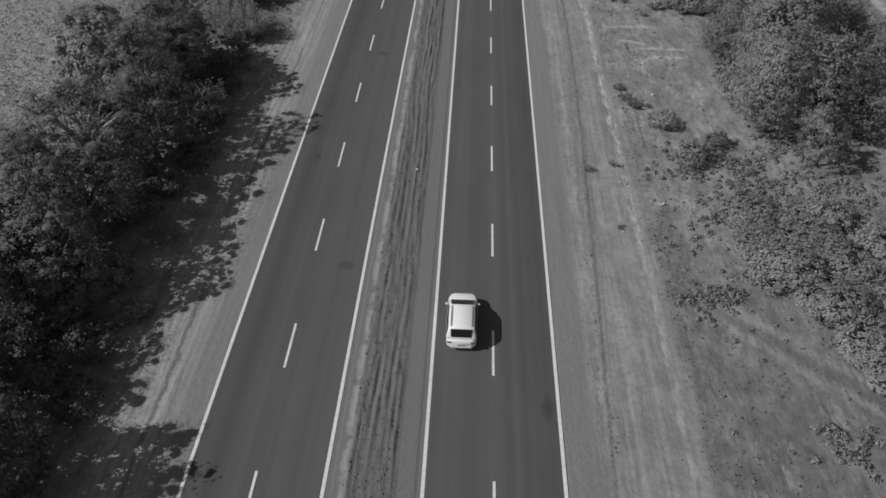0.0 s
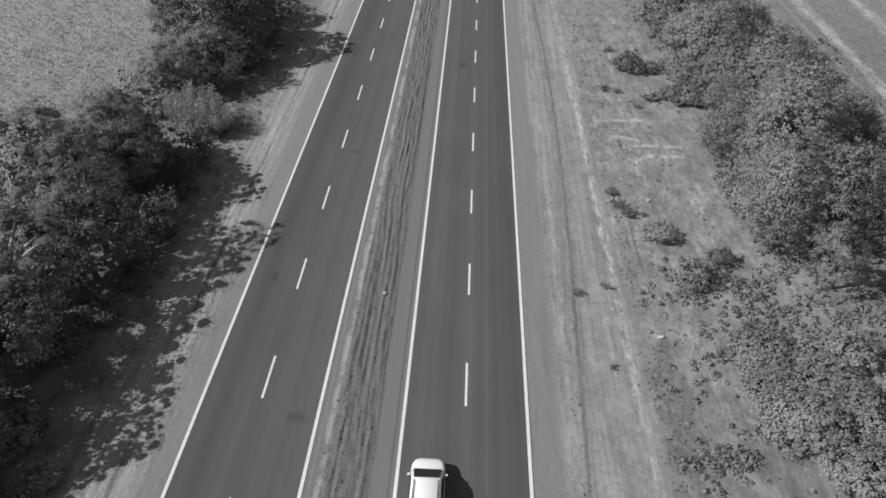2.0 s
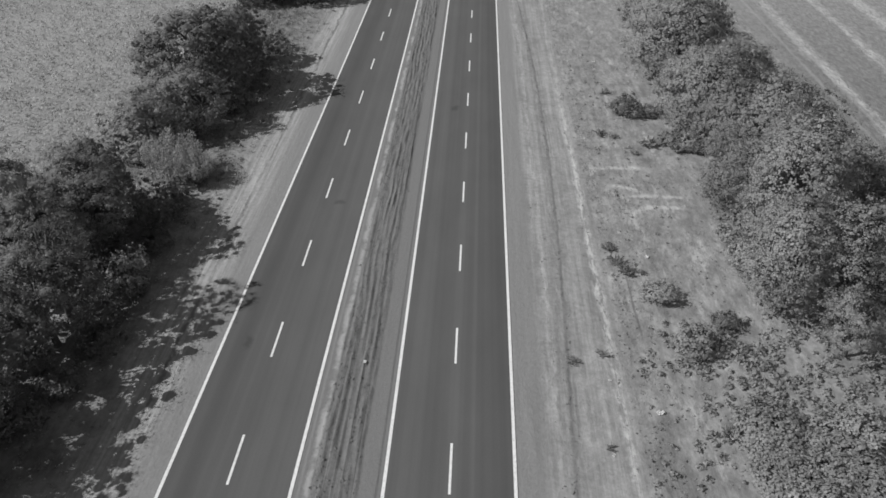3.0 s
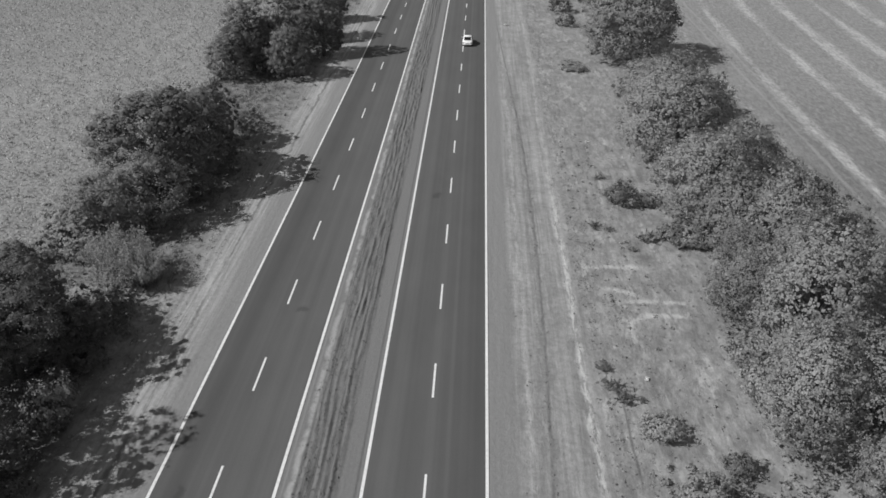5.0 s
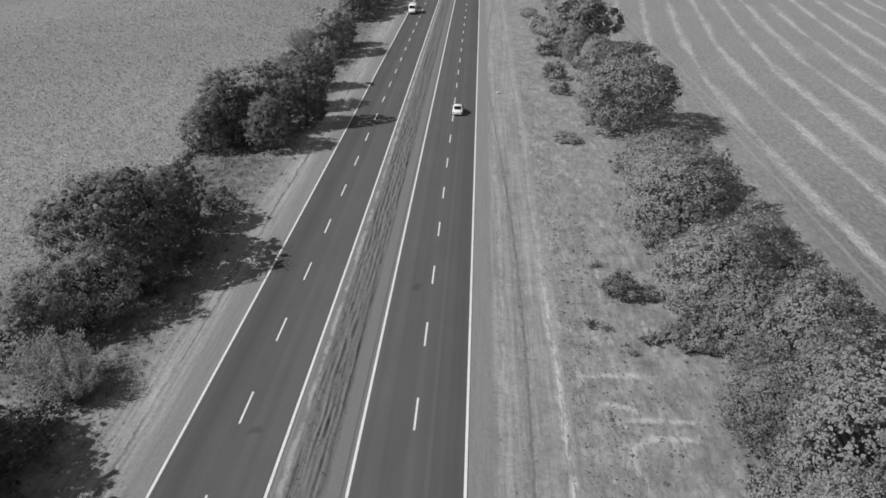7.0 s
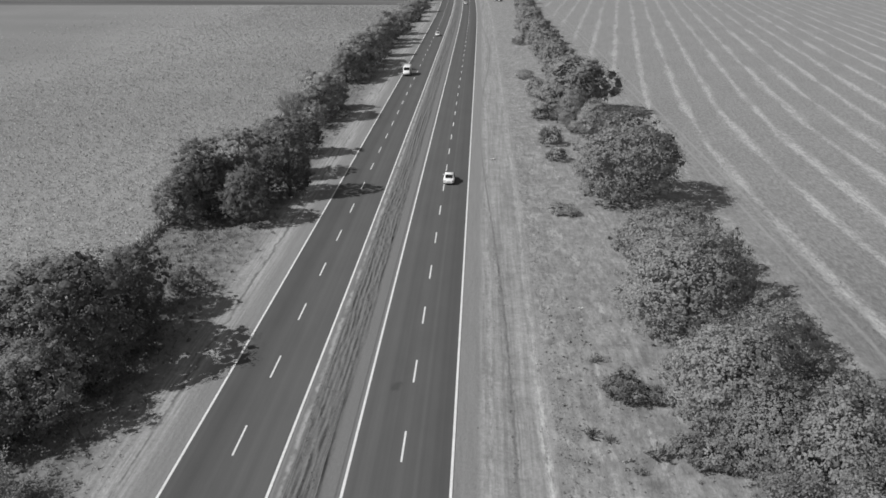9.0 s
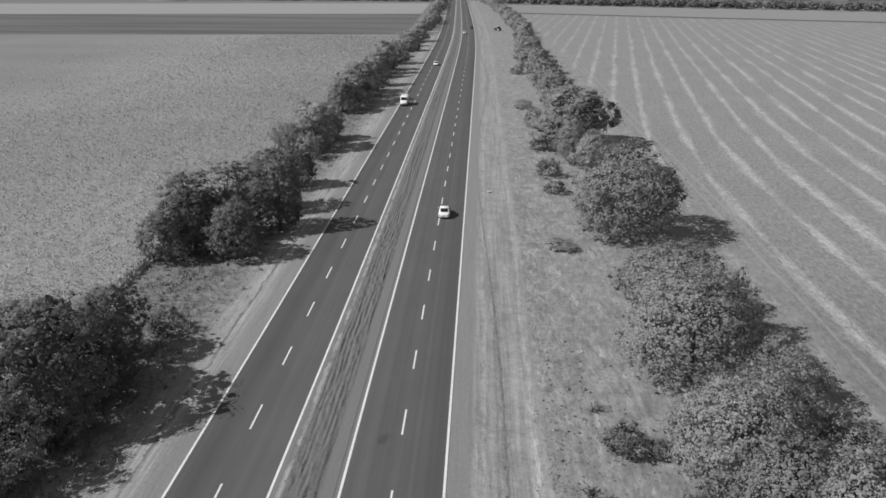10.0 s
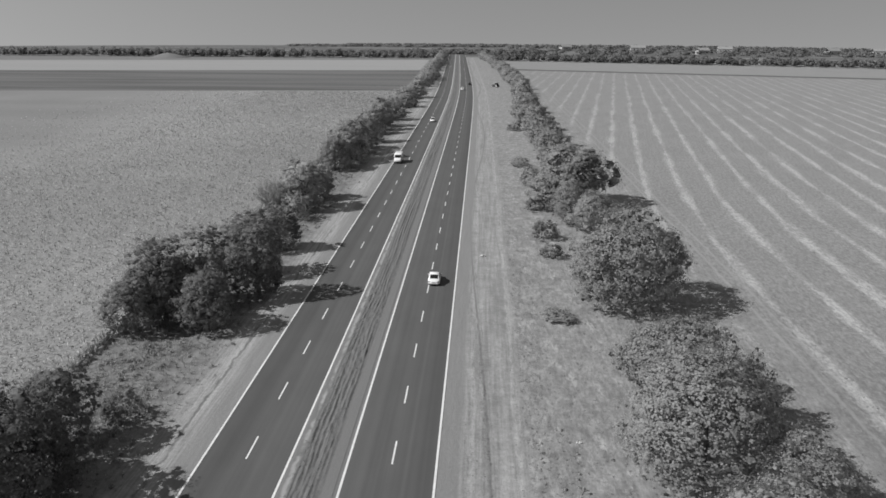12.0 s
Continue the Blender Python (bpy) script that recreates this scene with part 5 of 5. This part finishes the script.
    part("lettering_bar", bevelled_box(-0.2, 0.2, -0.018, -0.008, -0.025, 0.025, 0.003, 1), INK, plate)
    return root


def van(x, y, turn):
    root = tagged(new("van"), "white delivery van with a high box roof", "van", "cars on the road")
    root.matrix_basis = pose(x, y, 0.0, 0, 0, turn)
    st = [(-2.7, 0.96, 0.4, 2.35), (-2.6, 0.99, 0.36, 2.45), (0.9, 0.99, 0.36, 2.45), (1.25, 0.97, 0.36, 2.3), (1.75, 0.95, 0.36, 1.45), (2.5, 0.9, 0.36, 1.2), (2.68, 0.75, 0.42, 0.95)]
    part("body", loft(st, lambda s: rounded(s[0], s[1], s[2], s[3], 0.18)), WHITE_CAR, root, "", True)
    pane("windscreen", [(-0.8, 1.76, 1.5), (0.8, 1.76, 1.5), (0.78, 1.32, 2.2), (-0.78, 1.32, 2.2)], root, thick=0.05)
    for sgn in (-1, 1):
        q = [(sgn * 1.0, 0.5, 1.4), (sgn * 1.0, 1.55, 1.4), (sgn * 0.99, 1.2, 2.05), (sgn * 0.99, 0.5, 2.05)]
        pane("side_window", q if sgn > 0 else q[::-1], root)
        for yy in (-1.7, 1.75):
            wheel(root, sgn * 0.88, yy, 0.36, 0.24)
        m = part("mirror", bevelled_box(-0.1, 0.1, -0.06, 0.06, -0.15, 0.15, 0.03), TRIM, root)
        m.location = (sgn * 1.14, 1.45, 1.5)
        h = part("headlamp", bevelled_box(-0.16, 0.16, -0.08, 0.06, -0.12, 0.12, 0.03), HEADLAMP, root)
        h.location = (sgn * 0.66, 2.56, 0.9)
    part("bumper", bevelled_box(-0.88, 0.88, 2.45, 2.76, 0.34, 0.6, 0.06), TRIM, root)


def tractor(x, y, turn):
    root = tagged(new("tractor"), "dark farm tractor with a pale cab parked on the verge", "tractor")
    root.matrix_basis = pose(x, y, ground_height(x - bend(y), y) - 0.03, 0, 0, turn)
    part("bonnet", bevelled_box(-0.45, 0.45, 0.2, 2.4, 0.9, 1.75, 0.12), DARK_CAR, root)
    part("chassis", bevelled_box(-0.4, 0.4, -1.4, 2.2, 0.6, 0.95, 0.05), TRIM, root)
    part("cab", bevelled_box(-0.75, 0.75, -1.3, 0.25, 0.95, 2.65, 0.12), GLASS, root)
    part("cab_roof", bevelled_box(-0.85, 0.85, -1.45, 0.4, 2.6, 2.85, 0.09), RENDERED, root)
    for sgn in (-1, 1):
        wheel(root, sgn * 0.95, -0.9, 0.85, 0.5)
        wheel(root, sgn * 0.85, 1.8, 0.55, 0.35)
        part("mudguard", bevelled_box(sgn * 0.95 - 0.28, sgn * 0.95 + 0.28, -1.6, -0.2, 1.72, 1.8, 0.03), DARK_CAR, root)


car("car", -0.47, 33.28, 0.0, 4.5, 1.92, 1.62, WHITE_CAR, 0.8, "white five-door estate car with black roof rails", True)
car("car", 1.62, 150.0, 0.4, 4.3, 1.7, 1.42, WHITE_CAR, 0.2, "white saloon car straddling the lane dashes", False, True)
car("car", -11.2, 334.0, 180.0, 4.3, 1.74, 1.45, WHITE_CAR, 0.3, "white car coming along the far carriageway", False, True)
car("car", -4.4, 479.0, 3.0, 4.4, 1.8, 1.5, WHITE_CAR, 0.5, "white car driving away far off")
car("car", -1.1, 516.5, 4.0, 4.4, 1.8, 1.5, DARK_CAR, 0.5, "dark car driving away far off")
van(-14.3, 246.0, 180.0)
tractor(14.5, 504.0, 60.0)


# ---- scraps on the verge ----
def scrap(u, y, size, turn, z=None):
    bm = bmesh.new()
    rnd = random.Random(int(u * 10 + y))
    n = 4
    g = [[bm.verts.new(((i - n / 2) / n * size * 1.4, (j - n / 2) / n * size, rnd.uniform(0, 0.35) * size)) for i in range(n + 1)] for j in range(n + 1)]
    for j in range(n):
        for i in range(n):
            bm.faces.new((g[j][i], g[j][i + 1], g[j + 1][i + 1], g[j + 1][i]))
    bmesh.ops.solidify(bm, geom=bm.faces[:], thickness=0.01)
    ob = part("paper_scrap", bm, PAPER)
    ob.matrix_basis = pose(u + bend(y), y, ground_height(u, y) + 0.01 if z is None else z, 0, 0, turn)
    tagged(ob, "crumpled scrap of white paper on the ground", "litter", "scraps of litter")


scrap(14.6, 46.9, 0.34, 20)
scrap(16.7, 64.0, 0.28, 70)
scrap(11.2, 43.4, 0.16, 40)
scrap(9.1, 163.2, 0.7, 10)
scrap(17.6, 108.0, 0.35, 30)
scrap(-4.5, 50.2, 0.22, 80, 0.16)
scrap(11.8, 49.6, 0.14, 15)
